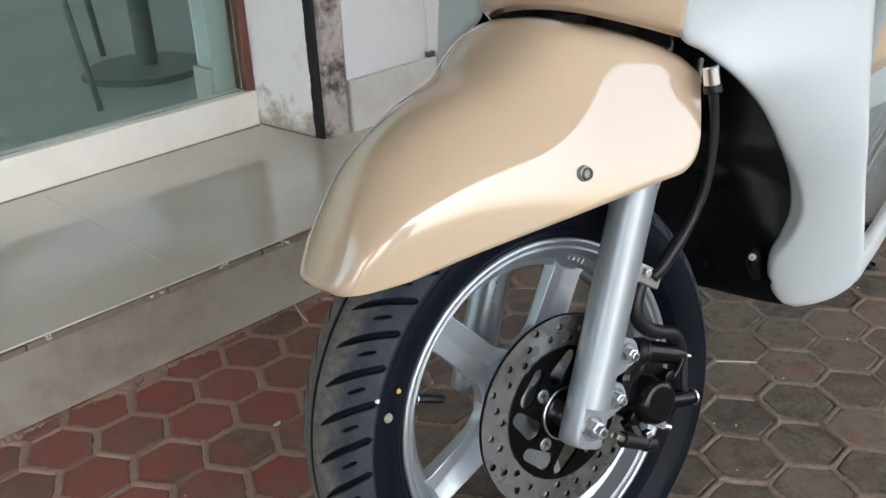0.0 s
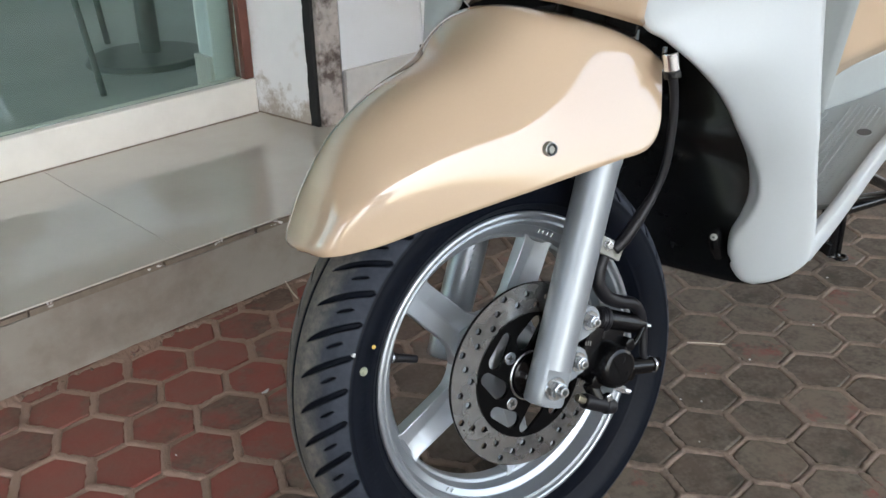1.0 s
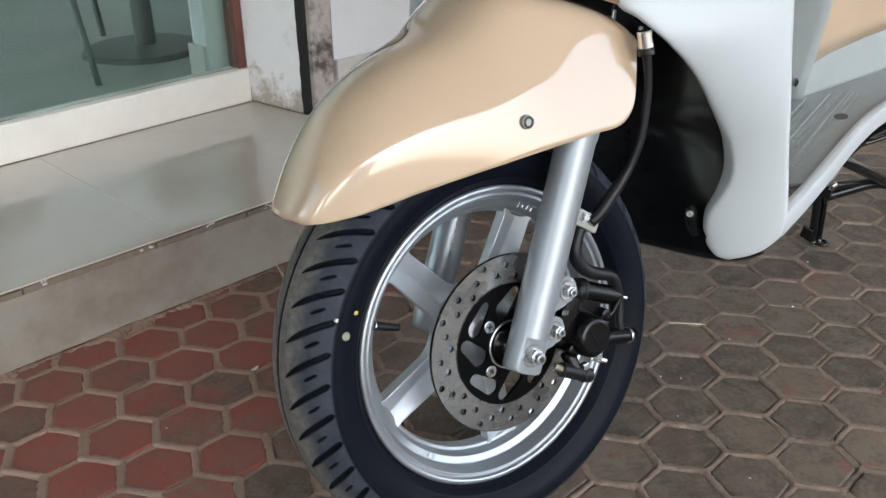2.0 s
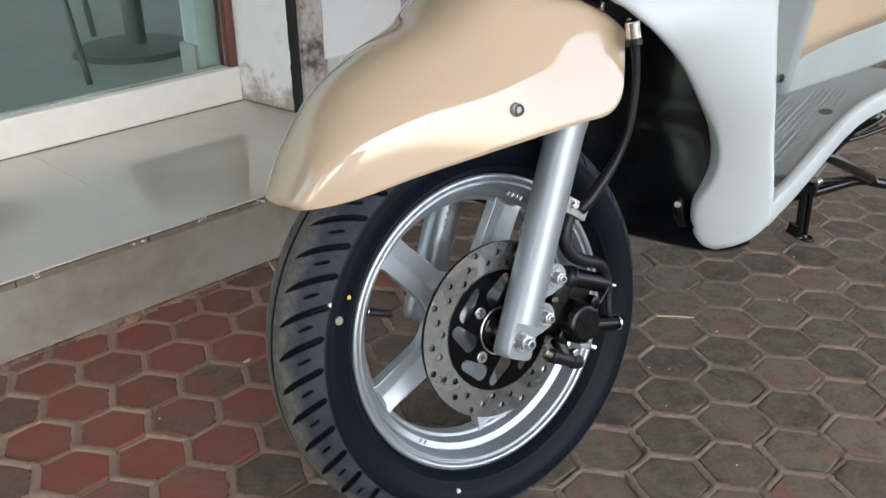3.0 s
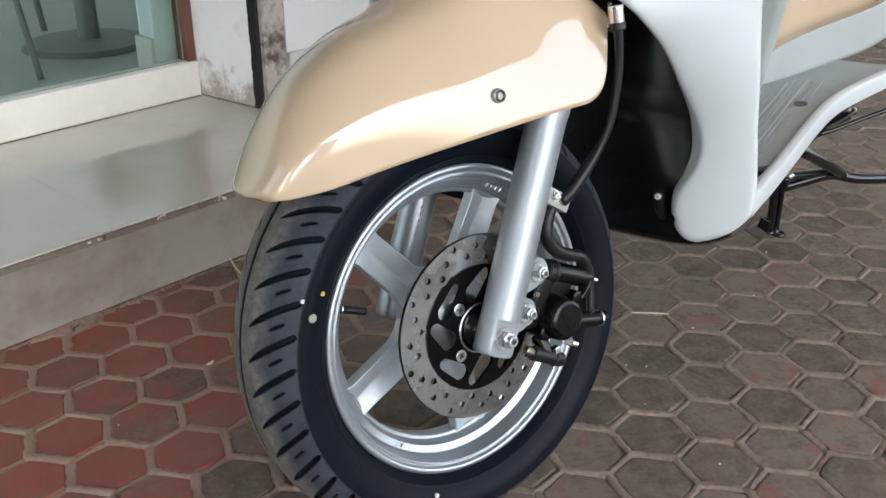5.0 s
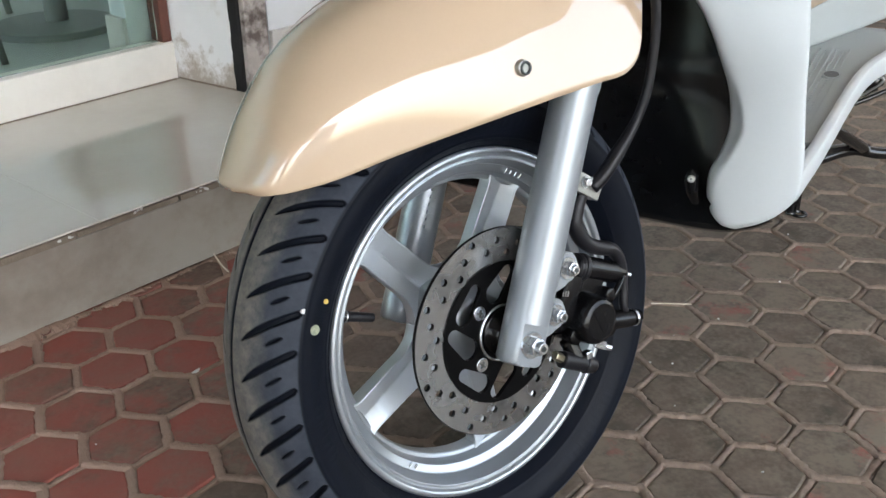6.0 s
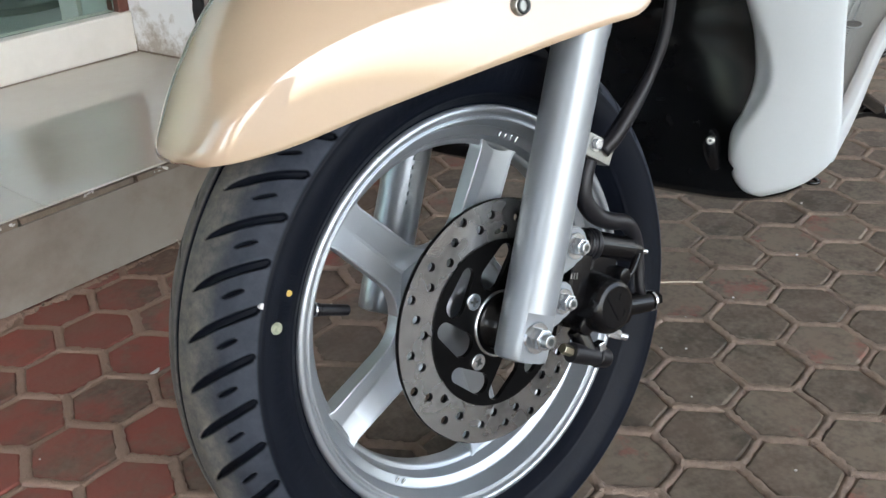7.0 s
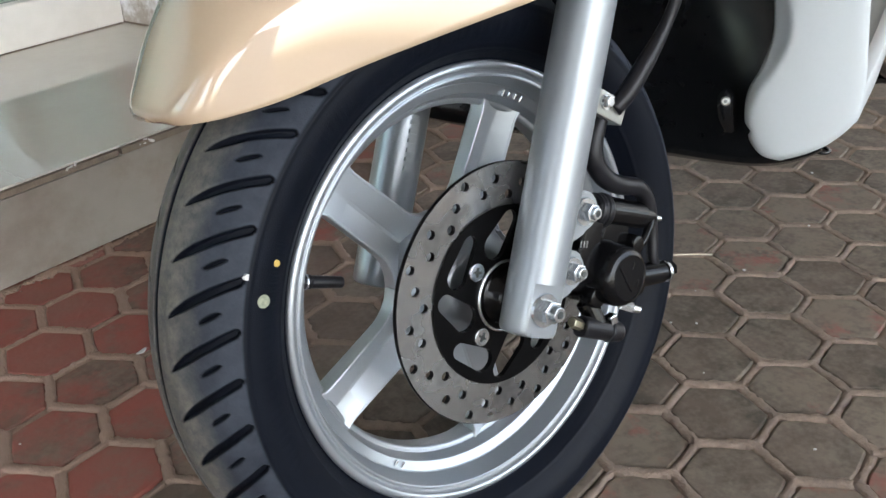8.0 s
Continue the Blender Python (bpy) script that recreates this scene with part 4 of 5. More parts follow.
bm = bmesh.new()
add_cyl(bm, pin_point(0.05), pin_point(0.80), 0.0118, 0.0106, 32, bevel=0.0015)
add_cyl(bm, pin_point(0.78), pin_point(1.0), 0.0096, 0.0084, 32, bevel=0.002)
pin_housing = part("pin_housing", bm, BLACKP, caliper, "black slide-pin housing")
bm = bmesh.new()
add_cyl(bm, pin_point(-0.16), pin_point(-0.02), 0.0108, 0.0128, 32, bevel=0.001)
add_cyl(bm, pin_point(-0.02), pin_point(0.07), 0.0134, 0.0134, 32, bevel=0.001)
part("boot_ring", bm, HOSE, pin_housing, "ribbed rubber boot of the slide pin")
for u in (-0.12, -0.06):
    v, f = lathe([(0.0112, -0.0010), (0.0126, -0.0003), (0.0126, 0.0003), (0.0112, 0.0010)], 32, axis="z")
    m = Matrix.Translation(pin_point(u)) @ Vector(AX).to_track_quat("Z", "Y").to_matrix().to_4x4()
    mesh_ob("boot_rib", [tuple(m @ Vector(p)) for p in v], f, HOSE, pin_housing)
bm = bmesh.new()
add_cyl(bm, (0.044, -0.086, -0.0365), (0.070, -0.088, -0.0520), 0.0082, 0.0078, 28, bevel=0.001)
add_cyl(bm, (0.068, -0.088, -0.0508), (0.080, -0.089, -0.0575), 0.0092, 0.0078, 28, bevel=0.002)
part("pin_boot", bm, HOSE, caliper, "black rubber slide-pin boot")
bm = bmesh.new()
add_cyl(bm, (0.036, -0.0865, -0.029), (0.045, -0.0865, -0.0362), 0.0044, 0.0044, 6, bevel=0.0006)
part("slide_pin", bm, GOLDZ, caliper, "yellow zinc slide pin")
bm = bmesh.new()
add_cyl(bm, (0.060, -0.080, -0.024), (0.063, -0.087, -0.048), 0.0085, 0.0070, 20, bevel=0.001)
part("pin_bracket", bm, BLACKP, caliper)
bm = bmesh.new()
add_box(bm, 0.069, 0.0765, -0.094, -0.086, -0.047, -0.039, bevel=0.001)
part("pad_clip", bm, ZINC, caliper, "bright pad clip")
bm = bmesh.new()
add_cyl(bm, (0.086, -0.088, -0.037), (0.094, -0.093, -0.0425), 0.0044, 0.0044, 6, bevel=0.0005)
add_cyl(bm, (0.094, -0.093, -0.0425), (0.099, -0.096, -0.0455), 0.0034, 0.0030, 14, bevel=0.0006)
part("pad_pin", bm, ZINC, caliper)
bm = bmesh.new()
add_cyl(bm, (0.110, -0.084, -0.024), (0.139, -0.088, -0.0315), 0.0100, 0.0086, 28, bevel=0.002)
add_cyl(bm, (0.1425, -0.0882, -0.0318), (0.150, -0.089, -0.0325), 0.0066, 0.0060, 6, bevel=0.0006)
part("hose_union", bm, BLACKP, caliper)
bm = bmesh.new()
add_cyl(bm, (0.1398, -0.0880, -0.0315), (0.1425, -0.0882, -0.0318), 0.0090, 0.0090, 28, bevel=0.0005)
part("union_washer", bm, ZINC, caliper)
bm = bmesh.new()
add_cyl(bm, (0.138, -0.083, 0.0145), (0.1425, -0.084, 0.0123), 0.0048, 0.0044, 6, bevel=0.0006)
add_cyl(bm, (0.1425, -0.084, 0.0123), (0.1475, -0.085, 0.0098), 0.0026, 0.0022, 12, bevel=0.0004)
part("bleed_screw", bm, ZINC, caliper)
tube("hard_line", [(0.110, -0.090, -0.002), (0.119, -0.091, 0.004), (0.127, -0.090, 0.010), (0.134, -0.088, 0.0155)], 0.0034, BLACKP, caliper, n=14, segs=10)

# -- hoses, clamp
front(tube("brake_hose", [(0.101, -0.085, 0.112), (0.090, -0.085, 0.098), (0.085, -0.085, 0.080), (0.094, -0.085, 0.062), (0.110, -0.085, 0.051), (0.127, -0.085, 0.043), (0.136, -0.085, 0.027), (0.135, -0.086, 0.003), (0.131, -0.087, -0.016), (0.134, -0.087, -0.030)],
           0.0068, HOSE, scooter, "black rubber brake hose", radii=[0.0068, 0.0074, 0.0074, 0.0074, 0.0072, 0.0068, 0.0058, 0.0045, 0.0042, 0.0042]))
front(tube("upper_hose", [(0.104, -0.093, 0.112), (0.117, -0.097, 0.121), (0.134, -0.101, 0.137), (0.156, -0.106, 0.160), (0.169, -0.113, 0.187), (0.1775, -0.120, 0.228), (0.179, -0.124, 0.255), (0.178, -0.126, 0.276)],
           0.0055, HOSE, scooter, "black upper brake hose", radii=[0.0068, 0.0070, 0.0068, 0.0045, 0.0044, 0.0044, 0.0044, 0.0050]))
bm = bmesh.new()
add_cyl(bm, (0.178, -0.126, 0.272), (0.178, -0.126, 0.279), 0.0088, 0.0088, 28, bevel=0.001)
front(part("hose_nut", bm, BLACKP, scooter))
bm = bmesh.new()
add_cyl(bm, (0.178, -0.126, 0.279), (0.177, -0.127, 0.297), 0.0078, 0.0078, 28, bevel=0.0012)
front(part("hose_ferrule", bm, CHROME, scooter, "chrome hose ferrule"))
for at, r in (((0.186, -0.060, 0.545), 0.0042), ((0.188, -0.092, 0.530), 0.0032)):
    bm = bmesh.new()
    add_cyl(bm, (at[0], at[1], at[2] - 0.022), (at[0] + 0.003, at[1], at[2] + 0.004), r, r, 20, bevel=0.001)
    part("steering_stay", bm, ZINC, scooter, "bright plated stay above the fender")
bm = bmesh.new()
add_box(bm, -0.0175, 0.0175, -0.0015, 0.0015, -0.0088, 0.0088, bevel=0.001, m=pose(0.098, -0.094, 0.116, 0, 36, 0))
add_box(bm, -0.0175, 0.0175, -0.0010, 0.012, -0.0088, -0.0062, bevel=0.001, m=pose(0.098, -0.094, 0.116, 0, 36, 0))
clamp = front(part("hose_clamp", bm, CLAMP, scooter, "pale zinc hose clamp plate"))
hex_bolt("clamp_screw", clamp, (0.095, -0.095, 0.1205), 0.0045, ZINC, flange=1.35, height=0.004, stud=0)
bm = bmesh.new()
add_box(bm, -0.034, 0.004, -0.004, 0.004, -0.007, 0.007, bevel=0.002, m=pose(0.092, -0.086, 0.117, 0, 38, 0))
part("clamp_arm", bm, BLACKP, clamp)


# -- front fender
def spline_share(n, m):
    """m rows of weights that draw a smooth curve over n controls and end on the outer ones."""
    rows = np.zeros((m, n + 2))
    for k, t in enumerate(np.linspace(0, n - 1 - 1e-9, m)):
        i = int(t)
        u = t - i
        rows[k, i:i + 4] += ((1 - u) ** 3 / 6, (3 * u ** 3 - 6 * u * u + 4) / 6, (-3 * u ** 3 + 3 * u * u + 3 * u + 1) / 6, u ** 3 / 6)
    ends = np.zeros((n + 2, n))
    ends[1:-1] = np.eye(n)
    ends[0, :2], ends[-1, -2:] = (2, -1), (-1, 2)
    return rows @ ends


def build_fender():
    # lower edge x, z; half width; crest x, z
    sections = [(-0.186, 0.1895, 0.004, -0.1895, 0.1905), (-0.1845, 0.1885, 0.035, -0.1876, 0.197), (-0.178, 0.1876, 0.0503, -0.1743, 0.217), (-0.163, 0.1872, 0.0624, -0.1528, 0.2495),
                (-0.134, 0.1892, 0.0772, -0.1173, 0.2851), (-0.08, 0.197, 0.0932, -0.067, 0.3126), (-0.01, 0.2035, 0.1068, -0.0044, 0.3357), (0.05, 0.2075, 0.1138, 0.0481, 0.367),
                (0.1, 0.2085, 0.1161, 0.097, 0.3564), (0.136, 0.2085, 0.1165, 0.1442, 0.3376), (0.158, 0.2195, 0.1165, 0.1766, 0.3186), (0.170, 0.242, 0.1163, 0.1926, 0.304), (0.176, 0.264, 0.116, 0.1990, 0.2985)]
    # share of the half width, from the lower edge to the crest, at eight stations from nose to rear:
    # the front half tucks in below a firm shoulder, the rear flank leans steadily
    shares = [(0.935, 1.021, 0.980, 0.906, 0.802, 0.643, 0.462, 0.209, 0),
              (0.918, 0.935, 0.925, 0.881, 0.778, 0.624, 0.439, 0.227, 0),
              (0.842, 0.865, 0.900, 0.919, 0.771, 0.611, 0.445, 0.248, 0),
              (0.905, 0.934, 0.949, 0.881, 0.761, 0.639, 0.495, 0.289, 0),
              (1.044, 1.016, 0.925, 0.837, 0.770, 0.707, 0.578, 0.345, 0),
              (1.007, 0.961, 0.921, 0.885, 0.843, 0.810, 0.665, 0.395, 0),
              (0.984, 0.969, 0.955, 0.915, 0.875, 0.844, 0.709, 0.429, 0),
              (0.966, 0.973, 0.968, 0.950, 0.921, 0.866, 0.725, 0.445, 0)]
    n, m = 100, 49
    c = smooth_curve(sections, n)
    surface = spline_share(8, n) @ np.array(shares) @ spline_share(9, m).T
    rise = np.sin(np.pi / 2 * np.linspace(0, 1, m))
    v = []
    for (xl, zl, w, xt, zt), share in zip(c, surface):
        # the rear corner is cut out of the same flank: its lower edge only starts higher up
        cut = (zl - 0.2085) / (zt - 0.2085) if xl > 0.1 and zl > 0.2085 else 0.0
        half = list(zip(np.interp(cut + (1 - cut) * rise, rise, share), rise))
        v += [(xl + (xt - xl) * h, -w * t, zl + (zt - zl) * h) for t, h in half]
        v += [(xl + (xt - xl) * h, w * t, zl + (zt - zl) * h) for t, h in reversed(half[:-1])]
    ob = mesh_ob("front_fender", v, grid_faces(n, 2 * m - 1), BEIGE, scooter, "glossy beige front fender with one bolt")
    solid(ob, 0.003, 1.0)
    return front(ob)


fender = build_fender()
bm = bmesh.new()
add_cyl(bm, (0.0270, -0.105, 0.2382), (0.0270, -0.1158, 0.2382), 0.0080, 0.0066, 32, bevel=0.001)
bolt = part("fender_bolt", bm, CLAMP, fender, "round steel fender bolt")
# a dark ring on the bolt face stands in for the shade of its socket
v, f = lathe([(0.0056, -0.1100), (0.0056, -0.1118), (0.0038, -0.1118), (0.0035, -0.1095), (0.0005, -0.1095)], 24)
mesh_ob("bolt_socket", [(x + 0.0270, y - 0.0055, z + 0.2382) for x, y, z in v], f, DARKMETAL, bolt)

# -- leg shield: two white wings, black inner panel, beige front cover
INNER = [(0.252, -0.200, 0.2565), (0.252, -0.1825, 0.2620), (0.252, -0.1698, 0.2815), (0.252, -0.1668, 0.311), (0.253, -0.1745, 0.333), (0.254, -0.1805, 0.360), (0.254, -0.1785, 0.390), (0.242, -0.1735, 0.423),
         (0.192, -0.161, 0.486), (0.143, -0.144, 0.532), (0.125, -0.116, 0.559), (0.112, -0.094, 0.580), (0.095, -0.090, 0.660), (0.090, -0.085, 0.740)]
OUTER = [(0.259, -0.216, 0.2615), (0.262, -0.2395, 0.2795), (0.264, -0.2555, 0.302), (0.266, -0.2565, 0.330), (0.266, -0.2535, 0.357), (0.265, -0.2495, 0.390), (0.264, -0.2465, 0.420), (0.263, -0.244, 0.450),
         (0.262, -0.238, 0.500), (0.262, -0.234, 0.540), (0.262, -0.230, 0.590), (0.264, -0.228, 0.650), (0.270, -0.226, 0.720), (0.275, -0.226, 0.780)]


def build_wing(side):
    n, m = 90, 34
    a, b = smooth_curve(INNER, n), smooth_curve(OUTER, n)
    v = []
    for i in range(n):
        w = np.linalg.norm(b[i] - a[i])
        for k in range(m):
            u = k / (m - 1)
            p = a[i] + (b[i] - a[i]) * u
            # a nearly flat face between two rolled edges
            roll = math.sqrt(1 - (1 - min(1.0, u * w / 0.020)) ** 2) * 0.72 + math.sqrt(1 - (1 - min(1.0, (1 - u) * w / 0.012)) ** 2) * 0.28
            p[0] -= (0.0095 * roll + 0.040 * w * math.sin(math.pi * u) ** 1.2) * (1 if i > 5 else math.sqrt(i / 5))
            # the inner margin is pressed back beside the waist
            band = 0.017 * math.exp(-((a[i][2] - 0.362) / 0.058) ** 2)
            fold = max(0.0, 1 - u * w / max(1e-4, band)) if band > 0.002 else 0.0
            p[0] += 0.75 * band * fold * (2 - fold) / 1.2
            # a nick in the lower inner edge
            p[1] -= 0.0040 * math.exp(-((a[i][2] - 0.2800) / 0.0035) ** 2) * max(0.0, 1 - u * w / 0.008)
            v.append((p[0], p[1] * side, p[2]))
    ob = mesh_ob("leg_shield", v, grid_faces(n, m), WHITE, scooter, "white painted leg shield wing")
    ob.location.y = 0.0 if side > 0 else 0.012
    return solid(ob, 0.0045, 0.0)


for side in (1, -1):
    build_wing(side)


def build_inner_panel():
    v, n, m = [], 40, 41
    for i in range(n):
        s = i / (n - 1)
        z = 0.226 + 0.476 * s
        half = float(np.interp(z, [0.232, 0.26, 0.30, 0.36, 0.42, 0.47, 0.52, 0.60], [0.230, 0.232, 0.226, 0.216, 0.212, 0.208, 0.205, 0.20]))
        for k in range(m):
            q = 2 * k / (m - 1) - 1
            x = 0.268 + 0.085 * (1 - abs(q) ** 3) * min(1.0, 0.35 + 2.2 * s) - 0.02 * max(0, s - 0.45)
            x += 0.24 * max(0.0, z - (0.392 + 0.05 * q * q)) * min(1.0, 3 * (1 - abs(q)))
            z2 = z - 0.010 * (1 - s) ** 3 + (1 - s) ** 3 * 0.038 * abs(q) ** 6
            v.append((x + (0.03 if i == 0 else 0), q * half, z2 - (0.002 if i == 0 else 0)))
    ob = mesh_ob("inner_panel", v, grid_faces(n, m), BLACK, scooter, "black plastic splash panel behind the wheel")
    return solid(ob, 0.004, 0.0)


inner_panel = build_inner_panel()
lug = tube("panel_lug", [(0.268, -0.147, 0.307), (0.263, -0.147, 0.304), (0.261, -0.1475, 0.296), (0.264, -0.149, 0.284), (0.270, -0.152, 0.270)], 0.0075, BLACK, inner_panel, n=20, radii=[0.003, 0.0072, 0.0085, 0.0080, 0.0055])
bm = bmesh.new()
add_cyl(bm, (0.259, -0.147, 0.3005), (0.2515, -0.1478, 0.3025), 0.0044, 0.0040, 20, bevel=0.0012)
screw = part("panel_screw", bm, CLAMP, lug, "dull steel screw head")
# a dark dot on the head stands in for the socket's shade
bm = bmesh.new()
add_cyl(bm, (0.2520, -0.14775, 0.30235), (0.2510, -0.14785, 0.30265), 0.0016, 0.0016, 6)
part("screw_socket_shade", bm, DARKMETAL, screw)


def build_cover():
    v, n, m = [], 16, 41
    for i in range(n):
        s = i / (n - 1)
        for k in range(m):
            q = 2 * k / (m - 1) - 1
            half = 0.098 + 0.035 * s
            x = 0.040 + 0.062 * abs(q) ** 2.2 - 0.02 * s
            z = 0.571 + 0.030 * (1 - q * q) + 0.20 * s
            if i == 0:
                x, z = x + 0.012, z + 0.001
            v.append((x, half * q, z))
    ob = mesh_ob("front_cover", v, grid_faces(n, m), BEIGE, scooter, "glossy beige front cover above the fender")
    return solid(ob, 0.004, 0.0)


front_cover = build_cover()
bm = bmesh.new()
add_cyl(bm, (0.155, 0, 0.50), (0.215, 0, 0.66), 0.028, 0.028, 32)
part("steering_tube", bm, BLACKP, scooter, "black steering tube")
bm = bmesh.new()
add_box(bm, -0.022, 0.022, -0.072, 0.072, -0.014, 0.014, bevel=0.006, segs=3, m=Matrix.Translation(fork_point(0.375, 0)) @ Matrix.Rotation(radians(RAKE), 4, "Y"))
front(part("fork_crown", bm, BLACKP, scooter, "black fork crown"))

# -- floor board with ribs, trim, seat base
EDGE_L = [(0.262, -0.2535), (0.300, -0.2555), (0.360, -0.2590), (0.450, -0.2620), (0.557, -0.2650), (0.650, -0.2690), (0.745, -0.2785), (0.842, -0.3010), (1.00, -0.345)]
FLOOR_Z = 0.315


def build_floor():
    c = smooth_curve(EDGE_L, 40)
    v = []
    for x, y in c:
        x = max(x, 0.372)
        for q in np.linspace(-1, 1, 25):
            lip = 0.008 * max(0.0, (abs(q) - 0.86) / 0.14) ** 2
            v.append((x, -y * q * 0.985, FLOOR_Z + lip))
    ob = mesh_ob("floor_board", v, grid_faces(40, 25), GREYP, scooter, "grey ribbed plastic floor board")
    return solid(ob, 0.006, -1.0)


floor_board = build_floor()
for side in (-1, 1):
    c = smooth_curve(EDGE_L, 50)
    prof = [(0.005, 0.0085), (0.001, 0.0098), (-0.0030, 0.0096), (-0.0068, 0.0080), (-0.0084, 0.0050), (-0.0086, 0.0010), (-0.0074, -0.0185), (-0.0062, -0.0212), (-0.0040, -0.0220), (0.003, -0.0220), (0.006, -0.004)]
    v = []
    for x, y in c:
        for dy, dz in prof:
            v.append((x, (-y - dy - 0.004) * side if side > 0 else (y + dy + 0.004), FLOOR_Z + dz))
    crisp(mesh_ob("side_trim", v, grid_faces(50, len(prof), wrap_v=True) + [tuple(range(len(prof))), tuple(range(len(v) - len(prof), len(v)))], WHITE, scooter, "white trim along the floor board"), 34)
RIBS = [-0.236, -0.2125, -0.188, -0.162, -0.136, -0.110, -0.06, 0.0, 0.06, 0.110, 0.136, 0.162, 0.188, 0.2125, 0.236]
for y in RIBS:
    bm = bmesh.new()
    add_box(bm, 0.378, min(0.84, 0.80 + 1.6 * (abs(y) - 0.188)) if abs(y) > 0.15 else 0.735, y - 0.0017, y + 0.0017, FLOOR_Z - 0.002, FLOOR_Z + 0.0014, bevel=0.0007)
    part("rib", bm, GREYP, floor_board)
bm = bmesh.new()
for y0, y1 in zip(RIBS, RIBS[1:]):
    for j, yy in enumerate(np.linspace(y0, y1, 4)[1:-1]):
        for i in range(37 if abs(yy) > 0.19 else 28):
            add_cyl(bm, (0.385 + 0.012 * i + 0.006 * (j % 2), yy, FLOOR_Z - 0.002), (0.385 + 0.012 * i + 0.006 * (j % 2), yy, FLOOR_Z + 0.0016), 0.0024, 0.0014, 6)
tagged(part("studs", bm, GREYP, floor_board), kind="stuff")
v, f = lathe([(0.0200, -0.001), (0.0200, 0.0016), (0.0185, 0.0022), (0.0165, 0.0019)], 36, axis="z")
mesh_ob("drain_rim", [(0.682 + x, -0.2305 + 0.6 * y, FLOOR_Z + z) for x, y, z in v], f, GREYP, floor_board)
# no hollow is cut: a flat dark disc carries the shade of the recess
v, f = lathe([(0.0166, 0.0019), (0.0120, 0.0018), (0.0004, 0.0018)], 36, axis="z")
mesh_ob("drain_cup", [(0.682 + x, -0.2305 + 0.6 * y, FLOOR_Z + z) for x, y, z in v], f, HOSE, floor_board, "flat dark disc in place of the shaded recess in the floor board")


def wall_strip(name, plan, z_low, z_high, lean, mat, label, spread=0.25):
    """A panel that stands on a plan line; lean: how far it moves back per metre of height."""
    c = smooth_curve(plan, 24)
    n, v = 14, []
    for i, (x, y) in enumerate(c):
        s = i / (len(c) - 1)
        lo = z_low[0] + (z_low[1] - z_low[0]) * s
        hi = z_high[0] + (z_high[1] - z_high[0]) * s
        for k in range(n):
            z = lo + (hi - lo) * k / (n - 1)
            v.append((x + lean * (z - FLOOR_Z), y * (1 + spread * (z - FLOOR_Z)), z))
    return solid(mesh_ob(name, v, grid_faces(24, n), mat, scooter, label), 0.004, 0.0)


centre_panel = wall_strip("centre_panel", [(0.752, 0.158), (0.733, 0.08), (0.727, 0.0), (0.733, -0.08), (0.752, -0.158)], (0.31, 0.31), (0.72, 0.72), 0.10, GREYP, "grey centre panel under the seat", 0.85)
for side in (-1, 1):
    wall_strip("side_panel", [(0.753, 0.149 * side), (0.80, 0.165 * side), (0.88, 0.200 * side), (1.074, 0.268 * side), (1.28, 0.305 * side)], (0.31, 0.325), (0.358, 0.415), 0.10, GREYP, "grey lower side panel")
    wall_strip("body_cover", [(0.757, 0.151 * side), (0.80, 0.168 * side), (0.88, 0.204 * side), (1.074, 0.272 * side), (1.28, 0.309 * side)], (0.360, 0.417), (0.72, 0.72), 0.10, BEIGE, "glossy beige body cover")
hex_bolt("panel_screw", centre_panel, (0.746, -0.146, 0.342), 0.0045, DARKMETAL, flange=1.6, height=0.002, stud=0)

# -- underside and stand
bm = bmesh.new()
add_box(bm, 0.42, 1.05, -0.12, 0.12, 0.215, 0.30, bevel=0.02, segs=3)
part("under_frame", bm, BLACK, scooter, "black frame under the floor board")
stand = tube("centre_stand", [(0.908, -0.172, 0.170), (0.910, -0.176, 0.120), (0.912, -0.179, 0.085), (0.9135, -0.181, 0.004)], 0.0078, BLACKGLOSS, scooter, "black tubular centre stand with a ring foot")
tube("stand_leg", [(0.915, -0.184, 0.110), (0.9185, -0.190, 0.085), (0.9195, -0.191, 0.005)], 0.0048, BLACKGLOSS, stand, n=20)
tube("stand_foot", [(0.9195 + 0.011 * math.cos(a), -0.196 + 0.011 * math.sin(a), 0.0032) for a in np.linspace(0.4, 6.6, 14)], 0.0030, BLACKGLOSS, stand, "curled wire foot of the stand", n=40, segs=10)
bm = bmesh.new()
add_box(bm, -0.003, 0.003, -0.010, 0.010, -0.012, 0.012, bevel=0.002, m=pose(0.907, -0.170, 0.022, 12, 0, -20))
part("stand_plate", bm, BLACKGLOSS, stand)
bm = bmesh.new()
add_box(bm, 0.905, 0.935, -0.200, -0.162, 0.094, 0.118, bevel=0.005)
add_box(bm, 0.885, 0.915, -0.180, -0.140, 0.118, 0.185, bevel=0.006)
part("stand_bracket", bm, BLACKGLOSS, stand)
tube("stand_tang", [(0.928, -0.158, 0.079), (0.96, -0.182, 0.078), (1.00, -0.206, 0.079), (1.06, -0.253, 0.084), (1.10, -0.301, 0.071), (1.20, -0.38, 0.055)], 0.0105, BLACKGLOSS, stand, n=30)
tube("stand_arm", [(0.890, -0.205, 0.180), (0.90, -0.217, 0.172), (0.97, -0.245, 0.135), (1.06, -0.273, 0.089)], 0.0100, BLACKGLOSS, stand, n=24)
tube("stand_rail", [(0.918, -0.168, 0.107), (0.98, -0.206, 0.100), (1.04, -0.243, 0.094)], 0.0075, BLACKGLOSS, stand, n=16)
